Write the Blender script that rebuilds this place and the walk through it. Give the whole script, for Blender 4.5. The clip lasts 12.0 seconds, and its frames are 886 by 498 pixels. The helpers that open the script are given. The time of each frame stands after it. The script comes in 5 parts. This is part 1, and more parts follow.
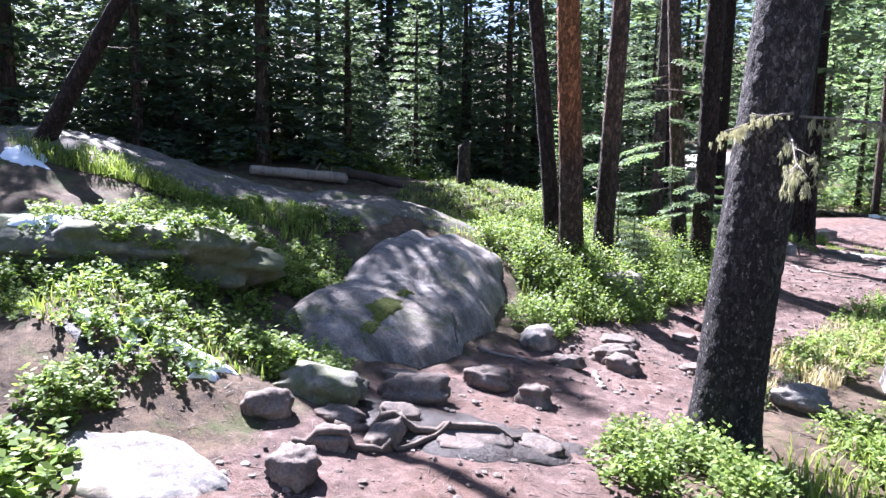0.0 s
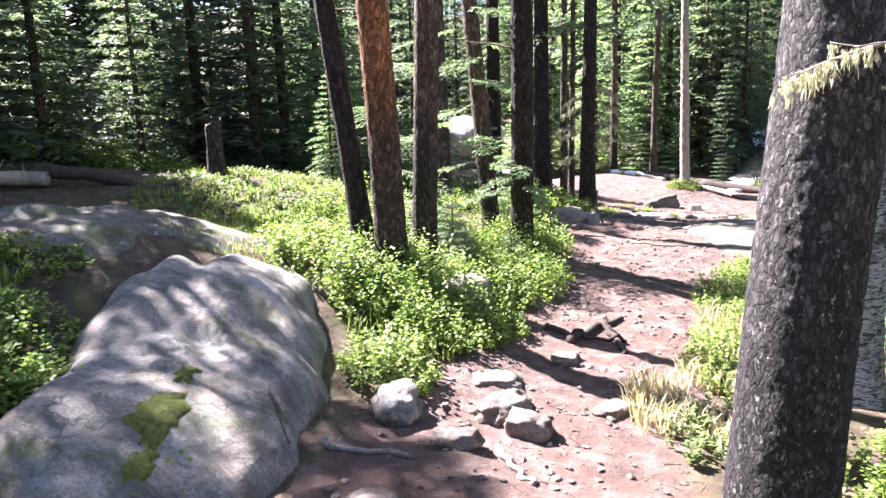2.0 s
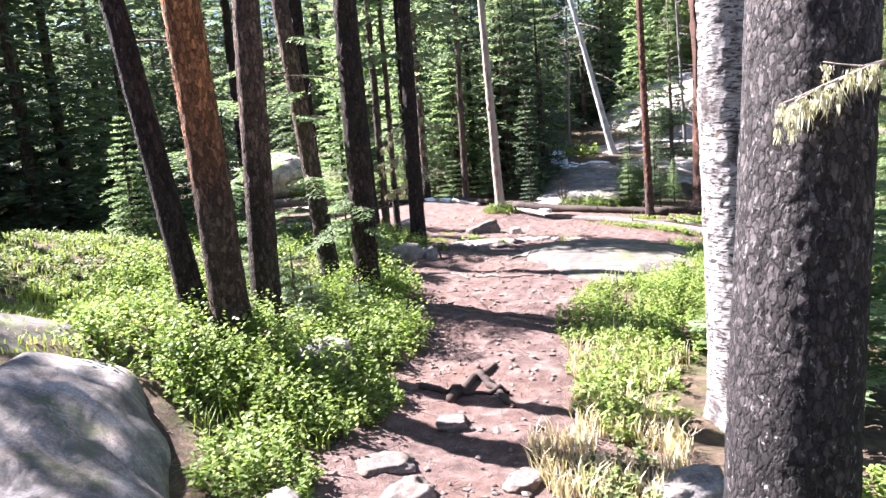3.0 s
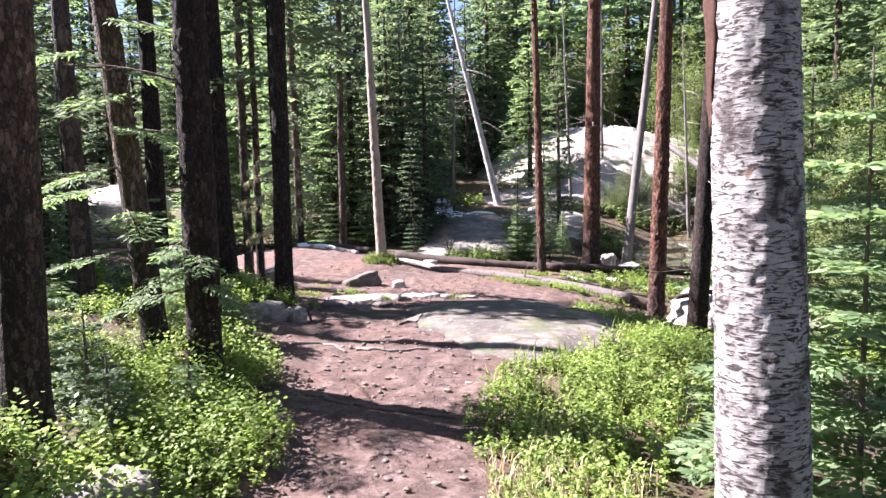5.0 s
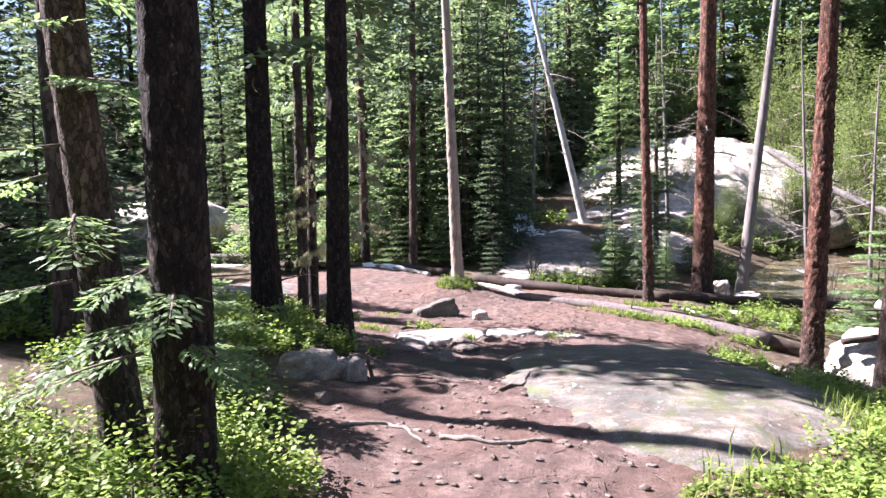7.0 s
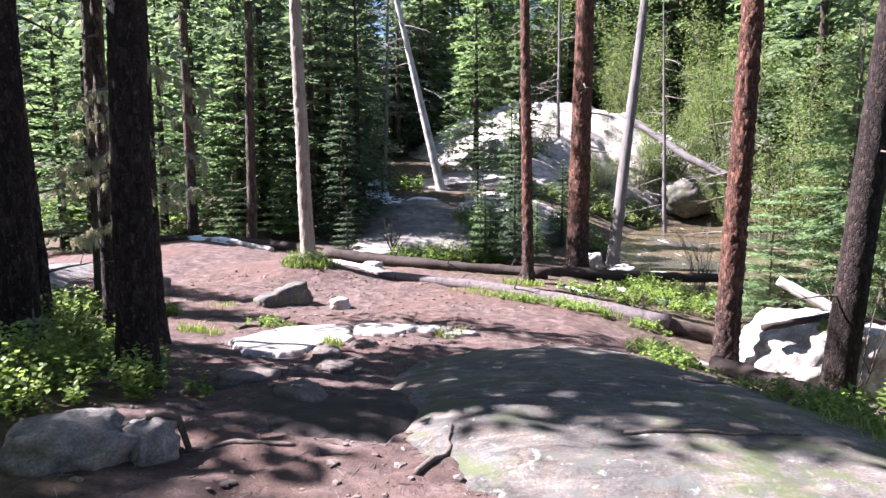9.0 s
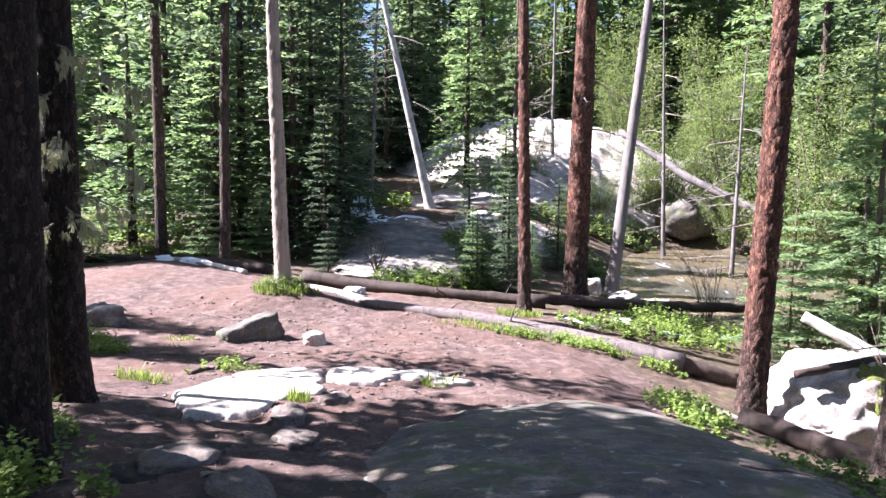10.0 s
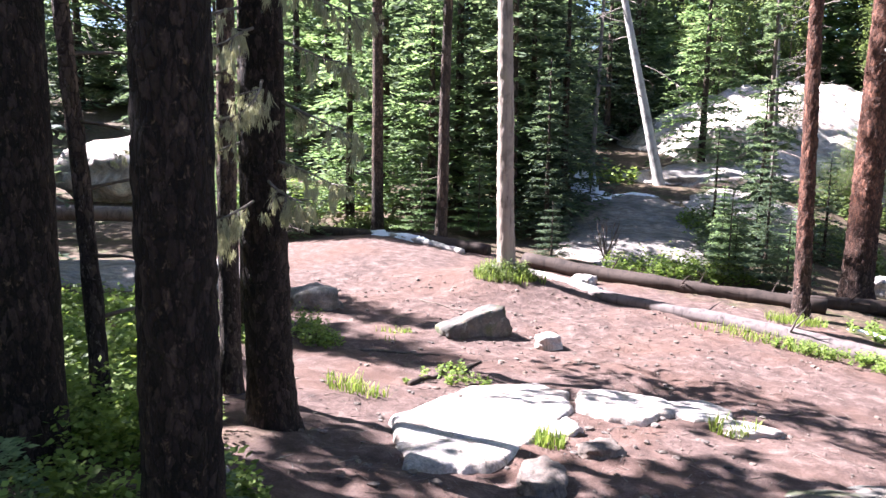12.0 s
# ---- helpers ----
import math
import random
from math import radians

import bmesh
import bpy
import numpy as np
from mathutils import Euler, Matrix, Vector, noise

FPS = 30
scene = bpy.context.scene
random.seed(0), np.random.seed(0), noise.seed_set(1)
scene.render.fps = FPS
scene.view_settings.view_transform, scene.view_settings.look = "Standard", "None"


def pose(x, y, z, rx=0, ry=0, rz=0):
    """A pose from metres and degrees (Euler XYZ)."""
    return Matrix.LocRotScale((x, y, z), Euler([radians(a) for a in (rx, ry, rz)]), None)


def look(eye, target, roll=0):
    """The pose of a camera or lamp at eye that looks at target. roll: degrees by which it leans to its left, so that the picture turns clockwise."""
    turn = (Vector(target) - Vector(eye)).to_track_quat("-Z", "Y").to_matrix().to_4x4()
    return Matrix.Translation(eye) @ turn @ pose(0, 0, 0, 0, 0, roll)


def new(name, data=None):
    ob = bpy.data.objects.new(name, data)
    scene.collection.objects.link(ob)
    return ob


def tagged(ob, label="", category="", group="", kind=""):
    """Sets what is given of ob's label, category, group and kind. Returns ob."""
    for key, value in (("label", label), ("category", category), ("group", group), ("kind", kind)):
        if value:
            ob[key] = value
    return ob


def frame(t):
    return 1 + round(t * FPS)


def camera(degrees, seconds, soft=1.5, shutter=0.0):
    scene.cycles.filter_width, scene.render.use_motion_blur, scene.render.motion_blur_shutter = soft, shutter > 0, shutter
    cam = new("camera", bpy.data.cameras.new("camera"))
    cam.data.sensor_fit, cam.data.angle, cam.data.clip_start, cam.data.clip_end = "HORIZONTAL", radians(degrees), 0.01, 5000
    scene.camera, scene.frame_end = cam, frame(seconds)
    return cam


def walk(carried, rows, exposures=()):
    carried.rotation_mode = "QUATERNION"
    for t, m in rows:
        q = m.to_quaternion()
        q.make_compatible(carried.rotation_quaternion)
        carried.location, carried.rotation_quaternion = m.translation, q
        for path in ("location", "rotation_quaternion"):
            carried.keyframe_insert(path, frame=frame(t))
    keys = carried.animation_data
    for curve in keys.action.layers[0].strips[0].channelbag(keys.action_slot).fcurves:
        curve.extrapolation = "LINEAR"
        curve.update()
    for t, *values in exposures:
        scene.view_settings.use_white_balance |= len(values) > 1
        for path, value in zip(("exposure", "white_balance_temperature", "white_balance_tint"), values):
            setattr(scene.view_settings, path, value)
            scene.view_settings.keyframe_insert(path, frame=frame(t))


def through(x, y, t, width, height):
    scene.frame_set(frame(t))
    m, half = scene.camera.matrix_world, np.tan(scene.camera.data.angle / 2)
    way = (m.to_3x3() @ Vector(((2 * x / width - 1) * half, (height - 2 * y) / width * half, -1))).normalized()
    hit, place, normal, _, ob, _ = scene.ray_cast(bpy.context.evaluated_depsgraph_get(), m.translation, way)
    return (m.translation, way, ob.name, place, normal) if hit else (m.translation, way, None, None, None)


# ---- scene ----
cam = camera(62.3, 12.0)

PATH = [
    (0, (3.697, -7.956, 1.845), (2.271, -6.584, 1.555), 0.8),
    (0.5, (3.086, -7.625, 1.828), (1.628, -6.288, 1.539), 1.0),
    (1, (2.59, -7.238, 1.822), (1.22, -5.818, 1.491), 0.2),
    (1.5, (2.11, -6.822, 1.863), (0.896, -5.267, 1.537), -0.8),
    (2, (1.714, -6.541, 1.852), (0.871, -4.766, 1.482), -2.0),
    (2.5, (1.396, -6.207, 1.914), (0.801, -4.332, 1.555), -3.6),
    (3, (1.094, -5.967, 1.933), (0.747, -4.023, 1.613), -4.8),
    (3.5, (0.98, -5.657, 1.912), (0.79, -3.687, 1.622), -3.5),
    (3.7, (1.02, -5.518, 1.867), (0.839, -3.543, 1.604), -3.6),
    (5.3, (0.728, -3.664, 1.756), (0.747, -1.674, 1.551), -1.6),
    (5.5, (0.696, -3.434, 1.71), (0.708, -1.444, 1.511), -2.1),
    (6, (0.663, -2.84, 1.646), (0.704, -0.856, 1.397), -1.0),
    (6.5, (0.544, -2.074, 1.612), (0.409, -0.087, 1.421), -0.9),
    (6.7, (0.474, -1.832, 1.635), (0.287, 0.153, 1.48), -1.2),
    (8.3, (0.001, 0.0, 1.519), (0.042, 1.981, 1.245), 0.6),
    (8.5, (-0.016, 0.21, 1.531), (0.14, 2.182, 1.234), 0.9),
    (9, (0.0, 0.927, 1.497), (0.246, 2.896, 1.245), -0.2),
    (9.5, (-0.01, 1.475, 1.53), (0.274, 3.444, 1.321), -0.0),
    (10, (0.125, 2.084, 1.514), (0.405, 4.054, 1.305), 0.6),
    (10.5, (0.012, 2.484, 1.512), (0.036, 4.472, 1.295), 0.1),
    (11, (-0.17, 2.864, 1.573), (-0.192, 4.842, 1.278), -0.7),
    (11.5, (-0.224, 3.335, 1.5), (-0.342, 5.307, 1.189), 0.6),
    (12, (-0.286, 3.674, 1.453), (-0.551, 5.636, 1.168), 0.8),
]
walk(cam, [(t, look(eye, target, roll)) for t, eye, target, roll in PATH],
     [(0, 2.86, 5260, 24), (1.2, 3.3, 5450, 22), (2, 3.4, 5720, 22), (3.5, 2.96, 5700, 23), (6, 2.68, 5720, 26), (8.5, 2.62, 5540, 24),
      (9.2, 2.56, 5500, 24), (10, 2.74, 5500, 24), (12, 2.98, 5600, 23)])

# daylight: low sun through the trees, clear sky
SUN_AZ, SUN_EL = radians(163), radians(45)
sun_way = Vector((math.cos(SUN_AZ) * math.cos(SUN_EL), math.sin(SUN_AZ) * math.cos(SUN_EL), math.sin(SUN_EL)))
sun = new("sun", bpy.data.lights.new("sun", "SUN"))
sun.data.energy, sun.data.angle, sun.data.color = 5.0, radians(0.6), (1.0, 0.93, 0.82)
sun.matrix_world = look(sun_way * 60, (0, 0, 0))
world = bpy.data.worlds.new("sky")
scene.world = world
world.use_nodes = True
sky = world.node_tree.nodes.new("ShaderNodeTexSky")
sky.sky_type, sky.sun_disc = "NISHITA", False
sky.sun_elevation, sky.sun_rotation = SUN_EL, math.atan2(sun_way.x, sun_way.y)
world.node_tree.links.new(sky.outputs[0], world.node_tree.nodes["Background"].inputs[0])
world.node_tree.nodes["Background"].inputs[1].default_value = 0.033


# ---------------------------------------------------------------- lie of the land
TRAIL_Y = (-14, -8, -6, -4.5, -3, 0, 3, 4.5, 8.5, 10, 13, 16, 20, 24, 40, 90, 400)
TRAIL_Z = (.5, .28, .22, .0, -.12, -.11, .09, .05, -.4, -.58, -.65, -.75, -.5, .2, 2.6, 12.0, 40.0)


def mound(x, y, cx, cy, rx, ry, height):
    return height * np.exp(-((x - cx) / rx) ** 2 - ((y - cy) / ry) ** 2)


def land(x, y):
    """Height of the bare ground, without its fine roughness."""
    x, y = np.asarray(x, float), np.asarray(y, float)
    z = sum(np.interp(y + d, TRAIL_Y, TRAIL_Z) for d in (-.9, -.3, .3, .9)) / 4
    z = z + mound(x, y, -6, -5.5, 3.5, 3, 1.5) + mound(x, y, -3.2, -2.2, 1.6, 1.6, .75)   # granite ridge beside the trail
    z = z + mound(x, y, -4.5, 1.5, 2.2, 2.2, .67) + mound(x, y, -2.6, -5.4, 1.2, 1.2, .18) + mound(x, y, -2.2, -5.7, .9, .6, .24)
    z = z + mound(x, y, -1.8, -.6, .9, 1.2, .41) + mound(x, y, -2.2, 5.5, 1.2, 2, .2)      # bank with the three trees
    z = z + mound(x, y, -9, -.5, 4, 4, 1.5) + mound(x, y, -7, 9, 4, 4, .5)
    z = z + mound(x, y, 6, 8, 2.5, 4, -.92) + mound(x, y, 6, 0, 3, 5, -.4)                 # falls away to the stream
    z = z + mound(x, y, 11, 17, 4.6, 7, -1.6) + mound(x, y, -1.0, -6.5, .9, .8, .33)
    z = z + mound(x, y, -.75, 13.9, 1.0, .8, .30) + mound(x, y, -3.2, 16.2, 2.4, 2.4, .44) + mound(x, y, 10.5, 23, 2.8, 4.5, -.6)
    z = z + 3.2 * (1 - np.exp(-np.maximum(np.abs(x) - 16, 0) / 22)) * (x > 0) + 1.6 * (1 - np.exp(-np.maximum(-x - 14, 0) / 22))
    z = z + np.maximum(np.abs(x) - 40, 0) * .1
    return z


# ---------------------------------------------------------------- materials
def material(name, rough=0.9):
    m = bpy.data.materials.new(name)
    m.use_nodes = True
    n = m.node_tree.nodes
    b = n["Principled BSDF"]
    b.inputs["Roughness"].default_value = rough
    b.inputs["Specular IOR Level"].default_value = 0.25
    return m, n, m.node_tree.links, b


def coords(n, l, scale=(1, 1, 1)):
    c = n.new("ShaderNodeTexCoord")
    g = n.new("ShaderNodeMapping")
    g.inputs["Scale"].default_value = scale
    l.new(c.outputs["Object"], g.inputs["Vector"])
    return g.outputs[0]


def noise_tex(n, l, vec, scale, detail=6, rough=0.6, distort=0.0):
    t = n.new("ShaderNodeTexNoise")
    t.inputs["Scale"].default_value, t.inputs["Detail"].default_value = scale, detail
    t.inputs["Roughness"].default_value, t.inputs["Distortion"].default_value = rough, distort
    l.new(vec, t.inputs["Vector"])
    return t.outputs["Fac"]


def voronoi_tex(n, l, vec, scale, feature="F1", out="Distance"):
    t = n.new("ShaderNodeTexVoronoi")
    t.feature = feature
    t.inputs["Scale"].default_value = scale
    l.new(vec, t.inputs["Vector"])
    return t.outputs[out]


def ramp(n, l, fac, stops):
    r = n.new("ShaderNodeValToRGB")
    e = r.color_ramp.elements
    while len(e) < len(stops):
        e.new(0.5)
    for k, (p, c) in zip(e, stops):
        k.position, k.color = p, (*c, 1) if len(c) == 3 else c
    l.new(fac, r.inputs[0])
    return r.outputs[0]


def grey(v):
    return (v, v, v)


def mix(n, l, fac, a, b, how="MIX"):
    x = n.new("ShaderNodeMix")
    x.data_type, x.blend_type = "RGBA", how
    for s, v in ((0, fac), (6, a), (7, b)):
        if isinstance(v, (int, float)):
            x.inputs[s].default_value = v
        elif isinstance(v, tuple):
            x.inputs[s].default_value = (*v, 1)
        else:
            l.new(v, x.inputs[s])
    return x.outputs[2]


def bump(n, l, b, height, strength, distance, before=None):
    u = n.new("ShaderNodeBump")
    u.inputs["Strength"].default_value, u.inputs["Distance"].default_value = strength, distance
    l.new(height, u.inputs["Height"])
    if before:
        l.new(before, u.inputs["Normal"])
    l.new(u.outputs[0], b.inputs["Normal"])
    return u.outputs[0]


def granite(name, light=(.29, .268, .25), dark=(.088, .082, .078), moss=0.0, lichen=0.35):
    m, n, l, b = material(name, 0.88)
    v = coords(n, l)
    big = noise_tex(n, l, v, 1.6, 8, .65, .4)
    fine = noise_tex(n, l, v, 70, 4, .7)
    c = ramp(n, l, big, [(.30, dark), (.5, tuple((a + d) / 2 for a, d in zip(light, dark))), (.68, light)])
    c = mix(n, l, .38, c, ramp(n, l, fine, [(.34, grey(.06)), (.5, grey(.5)), (.64, grey(.9))]), "OVERLAY")
    hue = noise_tex(n, l, v, 3.1, 8, .7, 1.2)
    c = mix(n, l, ramp(n, l, hue, [(.42, grey(0)), (.60, grey(.55))]), c, mix(n, l, 1.0, c, (1.25, 1.0, .78), "MULTIPLY"))
    streak = noise_tex(n, l, coords(n, l, (3.2, 7, 1.4)), 1.0, 9, .75, .7)
    c = mix(n, l, .8, c, ramp(n, l, streak, [(.30, grey(.10)), (.5, grey(.5)), (.68, grey(.86))]), "OVERLAY")
    spots = noise_tex(n, l, v, 5.5, 9, .72, .8)
    c = mix(n, l, ramp(n, l, spots, [(.50, grey(0)), (.62, grey(min(1, lichen * 1.6)))]), c, (.085, .085, .075))
    pale = noise_tex(n, l, v, 9, 7, .7, .5)
    c = mix(n, l, ramp(n, l, pale, [(.60, grey(0)), (.70, grey(lichen * .8))]), c, (.50, .50, .44))
    # a few bent, broken cracks
    warp = n.new("ShaderNodeVectorMath")
    warp.operation = "ADD"
    nz = n.new("ShaderNodeTexNoise")
    nz.inputs["Scale"].default_value, nz.inputs["Detail"].default_value = 2.2, 7
    l.new(v, nz.inputs["Vector"])
    l.new(v, warp.inputs[0])
    l.new(nz.outputs["Color"], warp.inputs[1])
    cr = voronoi_tex(n, l, warp.outputs[0], .55, "DISTANCE_TO_EDGE")
    gap = mix(n, l, ramp(n, l, noise_tex(n, l, v, 1.3, 3), [(.46, grey(0)), (.56, grey(1))]), (0.0, 0.0, 0.0), ramp(n, l, cr, [(0, grey(.7)), (.008, grey(0))]))
    c = mix(n, l, gap, c, (.03, .026, .022))
    if moss:
        mm = noise_tex(n, l, v, 2.3, 7, .7, .6)
        c = mix(n, l, ramp(n, l, mm, [(.62 - .25 * moss, grey(0)), (.72 - .22 * moss, grey(.72))]), c, (.078, .094, .032))
    l.new(c, b.inputs["Base Color"])
    k = bump(n, l, b, big, .6, .045)
    bump(n, l, b, fine, .5, .006, k)
    return m


def bark(name, plate, crack, tint=None, size=(38, 38, 15), tone=(0, 0), top=None):
    """Flaky bark: plates with dark cracks. top: another plate colour above a ragged height tone=(low, high)."""
    m, n, l, b = material(name, 0.92)
    v = coords(n, l, size)
    warp = n.new("ShaderNodeVectorMath")
    warp.operation = "ADD"
    nz = n.new("ShaderNodeTexNoise")
    nz.inputs["Scale"].default_value, nz.inputs["Detail"].default_value = 1.7, 6
    l.new(v, nz.inputs["Vector"])
    l.new(v, warp.inputs[0])
    l.new(nz.outputs["Color"], warp.inputs[1])
    edge = voronoi_tex(n, l, warp.outputs[0], 1.0, "DISTANCE_TO_EDGE")
    cell = voronoi_tex(n, l, warp.outputs[0], 1.0, "F1", "Color")
    fine = noise_tex(n, l, v, 3.2, 8, .7)
    col = plate
    if top:
        s = n.new("ShaderNodeSeparateXYZ")
        c = n.new("ShaderNodeTexCoord")
        l.new(c.outputs["Object"], s.inputs[0])
        a = n.new("ShaderNodeMath")
        a.operation = "MULTIPLY_ADD"
        a.inputs[1].default_value = .9
        l.new(noise_tex(n, l, coords(n, l, (9, 9, 3)), 1.0, 6, .7), a.inputs[0])
        l.new(s.outputs[2], a.inputs[2])
        f = n.new("ShaderNodeMapRange")
        f.inputs[1].default_value, f.inputs[2].default_value = tone[0] + .45, tone[1] + .45
        l.new(a.outputs[0], f.inputs[0])
        col = mix(n, l, f.outputs[0], plate, top)
    c = mix(n, l, .85, col, ramp(n, l, cell, [(.2, grey(.16)), (.62, grey(.42)), (.9, grey(.86))]), "OVERLAY")
    c = mix(n, l, .6, c, ramp(n, l, fine, [(.3, grey(.15)), (.5, grey(.5)), (.72, grey(.85))]), "OVERLAY")
    c = mix(n, l, ramp(n, l, edge, [(.0, grey(.8)), (.06, grey(.2)), (.14, grey(0))]), c, crack)
    flakes = noise_tex(n, l, coords(n, l, (44, 44, 26)), 1.0, 7, .72, .6)
    if tint:
        c = mix(n, l, ramp(n, l, flakes, [(.58, grey(0)), (.66, grey(.6))]), c, tint)
    l.new(c, b.inputs["Base Color"])
    k = bump(n, l, b, ramp(n, l, edge, [(0, grey(0)), (.22, grey(1))]), .9, .012)
    bump(n, l, b, fine, .8, .008, k)
    return m


def weathered(name, light, dark, scale=(22, 22, 2.2)):
    """Bare, barkless, sun-bleached wood with checks along the grain."""
    m, n, l, b = material(name, 0.85)
    v = coords(n, l, scale)
    g = noise_tex(n, l, v, 1.0, 8, .65, .3)
    patch = noise_tex(n, l, coords(n, l), 2.4, 6, .65, .3)
    c = ramp(n, l, g, [(.30, dark), (.45, light), (.75, tuple(min(1, a * 1.25) for a in light))])
    c = mix(n, l, ramp(n, l, patch, [(.52, grey(0)), (.64, grey(.75))]), c, tuple(a * .45 for a in light))
    l.new(c, b.inputs["Base Color"])
    bump(n, l, b, g, .8, .01)
    return m


def leaf(name, low, high, through=.45, rough=.55, island=True):
    m, n, l, b = material(name, rough)
    if island:
        r = n.new("ShaderNodeNewGeometry").outputs["Random Per Island"]
    else:
        r = n.new("ShaderNodeObjectInfo").outputs["Random"]
    c = ramp(n, l, r, [(0, low), (1, high)])
    c = mix(n, l, .55, c, ramp(n, l, noise_tex(n, l, coords(n, l), 1.7, 3), [(.3, grey(.3)), (.7, grey(.75))]), "OVERLAY")
    l.new(c, b.inputs["Base Color"])
    t = n.new("ShaderNodeBsdfTranslucent")
    l.new(mix(n, l, 1.0, c, (1.0, 1.03, .72), "MULTIPLY"), t.inputs[0])
    s = n.new("ShaderNodeMixShader")
    s.inputs[0].default_value = through
    l.new(b.outputs[0], s.inputs[1])
    l.new(t.outputs[0], s.inputs[2])
    l.new(s.outputs[0], n["Material Output"].inputs[0])
    return m


def plain(name, colour, rough=.9, spread=.35, scale=12, depth=.01):
    m, n, l, b = material(name, rough)
    v = coords(n, l)
    c = mix(n, l, spread * 2, colour, ramp(n, l, noise_tex(n, l, v, scale, 7, .7), [(.3, grey(.2)), (.7, grey(.8))]), "OVERLAY")
    l.new(c, b.inputs["Base Color"])
    bump(n, l, b, noise_tex(n, l, v, scale * 2.5, 6, .7), .7, depth)
    return m


def soil():
    m, n, l, b = material("forest_soil", 0.95)
    v = coords(n, l)
    a = n.new("ShaderNodeAttribute")
    a.attribute_name = "trodden"
    big, mid, fine = noise_tex(n, l, v, .9, 6, .6, .3), noise_tex(n, l, v, 7, 8, .7), noise_tex(n, l, v, 85, 4, .75)
    dirt = ramp(n, l, mid, [(.28, (.038, .025, .021)), (.5, (.104, .067, .056)), (.72, (.215, .152, .130))])
    dirt = mix(n, l, ramp(n, l, big, [(.45, grey(0)), (.65, grey(.6))]), dirt, (.120, .066, .047))
    litter = ramp(n, l, mid, [(.30, (.030, .022, .016)), (.5, (.085, .058, .038)), (.70, (.16, .115, .075))])
    litter = mix(n, l, ramp(n, l, noise_tex(n, l, v, 2.6, 6, .7), [(.52, grey(0)), (.64, grey(.7))]), litter, (.055, .070, .020))
    sel = n.new("ShaderNodeMath")
    sel.operation = "ADD"
    l.new(a.outputs["Fac"], sel.inputs[0])
    o = n.new("ShaderNodeMath")
    o.operation = "MULTIPLY_ADD"
    o.inputs[1].default_value, o.inputs[2].default_value = .9, -.45
    l.new(noise_tex(n, l, v, 4.5, 7, .7), o.inputs[0])
    l.new(o.outputs[0], sel.inputs[1])
    c = mix(n, l, ramp(n, l, sel.outputs[0], [(.38, grey(0)), (.58, grey(1))]), litter, dirt)
    c = mix(n, l, .6, c, ramp(n, l, fine, [(.3, grey(.18)), (.5, grey(.5)), (.7, grey(.82))]), "OVERLAY")
    l.new(c, b.inputs["Base Color"])
    k = bump(n, l, b, mid, .7, .04)
    bump(n, l, b, fine, .8, .012, k)
    return m


def stream_water():
    m, n, l, b = material("stream_water", .08)
    v = coords(n, l, (1, .6, 1))
    c = ramp(n, l, noise_tex(n, l, v, .35, 4, .6, .5), [(.38, (.060, .060, .048)), (.55, (.13, .100, .058)), (.70, (.080, .078, .062))])
    foam = noise_tex(n, l, coords(n, l, (2.6, .8, 1)), 1.2, 8, .72, .6)
    f = ramp(n, l, foam, [(.60, grey(0)), (.70, grey(.8))])
    l.new(mix(n, l, f, c, (.62, .62, .60)), b.inputs["Base Color"])
    l.new(ramp(n, l, foam, [(.55, grey(.06)), (.68, grey(.7))]), b.inputs["Roughness"])
    b.inputs["Specular IOR Level"].default_value = .5
    bump(n, l, b, noise_tex(n, l, coords(n, l, (3, 1.2, 1)), 1.6, 6, .65, .4), .6, .08)
    return m


SOIL = soil()
WATER = stream_water()
GRANITE = granite("granite")
GRANITE_MOSSY = granite("mossy_granite", (.28, .265, .24), (.09, .088, .076), .85, .5)
GRANITE_MOSS = granite("streaked_granite", (.30, .275, .26), (.080, .075, .073), .24, .45)
GRANITE_WORN = granite("worn_granite", (.180, .158, .140), (.045, .041, .038), .42, .8)
# near-black mud with shade put into its colour
SHADED_MUD = plain("shaded_mud", (.027, .019, .016), .6, .4, 9, .03)
GRANITE_PALE = granite("pale_granite", (.50, .46, .43), (.25, .23, .215), 0, .15)
STONE = granite("trail_stone", (.20, .168, .150), (.075, .060, .052), 0, .2)
BARK_DARK = bark("dark_fir_bark", (.042, .028, .023), (.008, .006, .005), (.21, .135, .09))
BARK_RED = bark("reddish_pine_bark", (.080, .052, .040), (.016, .011, .009), (.28, .17, .11), (36, 36, 15), (1.0, 1.9), (.36, .150, .062))
BARK_BROWN = bark("brown_pine_bark", (.060, .044, .036), (.014, .010, .009), (.30, .25, .21), (36, 36, 15), (.9, 1.7), (.15, .098, .072))
BARK_GREY = bark("grey_plated_bark", (.040, .034, .033), (.009, .008, .008), (.46, .43, .41), (46, 46, 24), (.7, 2.2), (.085, .074, .070))
BARK_FAR = bark("fir_bark", (.095, .068, .052), (.02, .015, .012), (.20, .17, .15), (16, 16, 6))
SNAG = weathered("bleached_wood", (.29, .235, .195), (.10, .075, .06))
SNAG_WHITE = weathered("silver_wood", (.42, .385, .35), (.18, .155, .135))
LOGWOOD = weathered("log_wood", (.135, .108, .100), (.034, .027, .025), (14, 14, 1.6))
ROTTEN = weathered("rotten_wood", (.050, .035, .028), (.015, .011, .010), (14, 14, 1.6))
BARK_RUST = bark("rust_red_bark", (.075, .045, .035), (.012, .009, .008), (.36, .27, .23), (30, 30, 11), (.4, 1.6), (.150, .066, .042))
SNAG_DARK = weathered("grey_dead_wood", (.155, .135, .125), (.05, .042, .038))
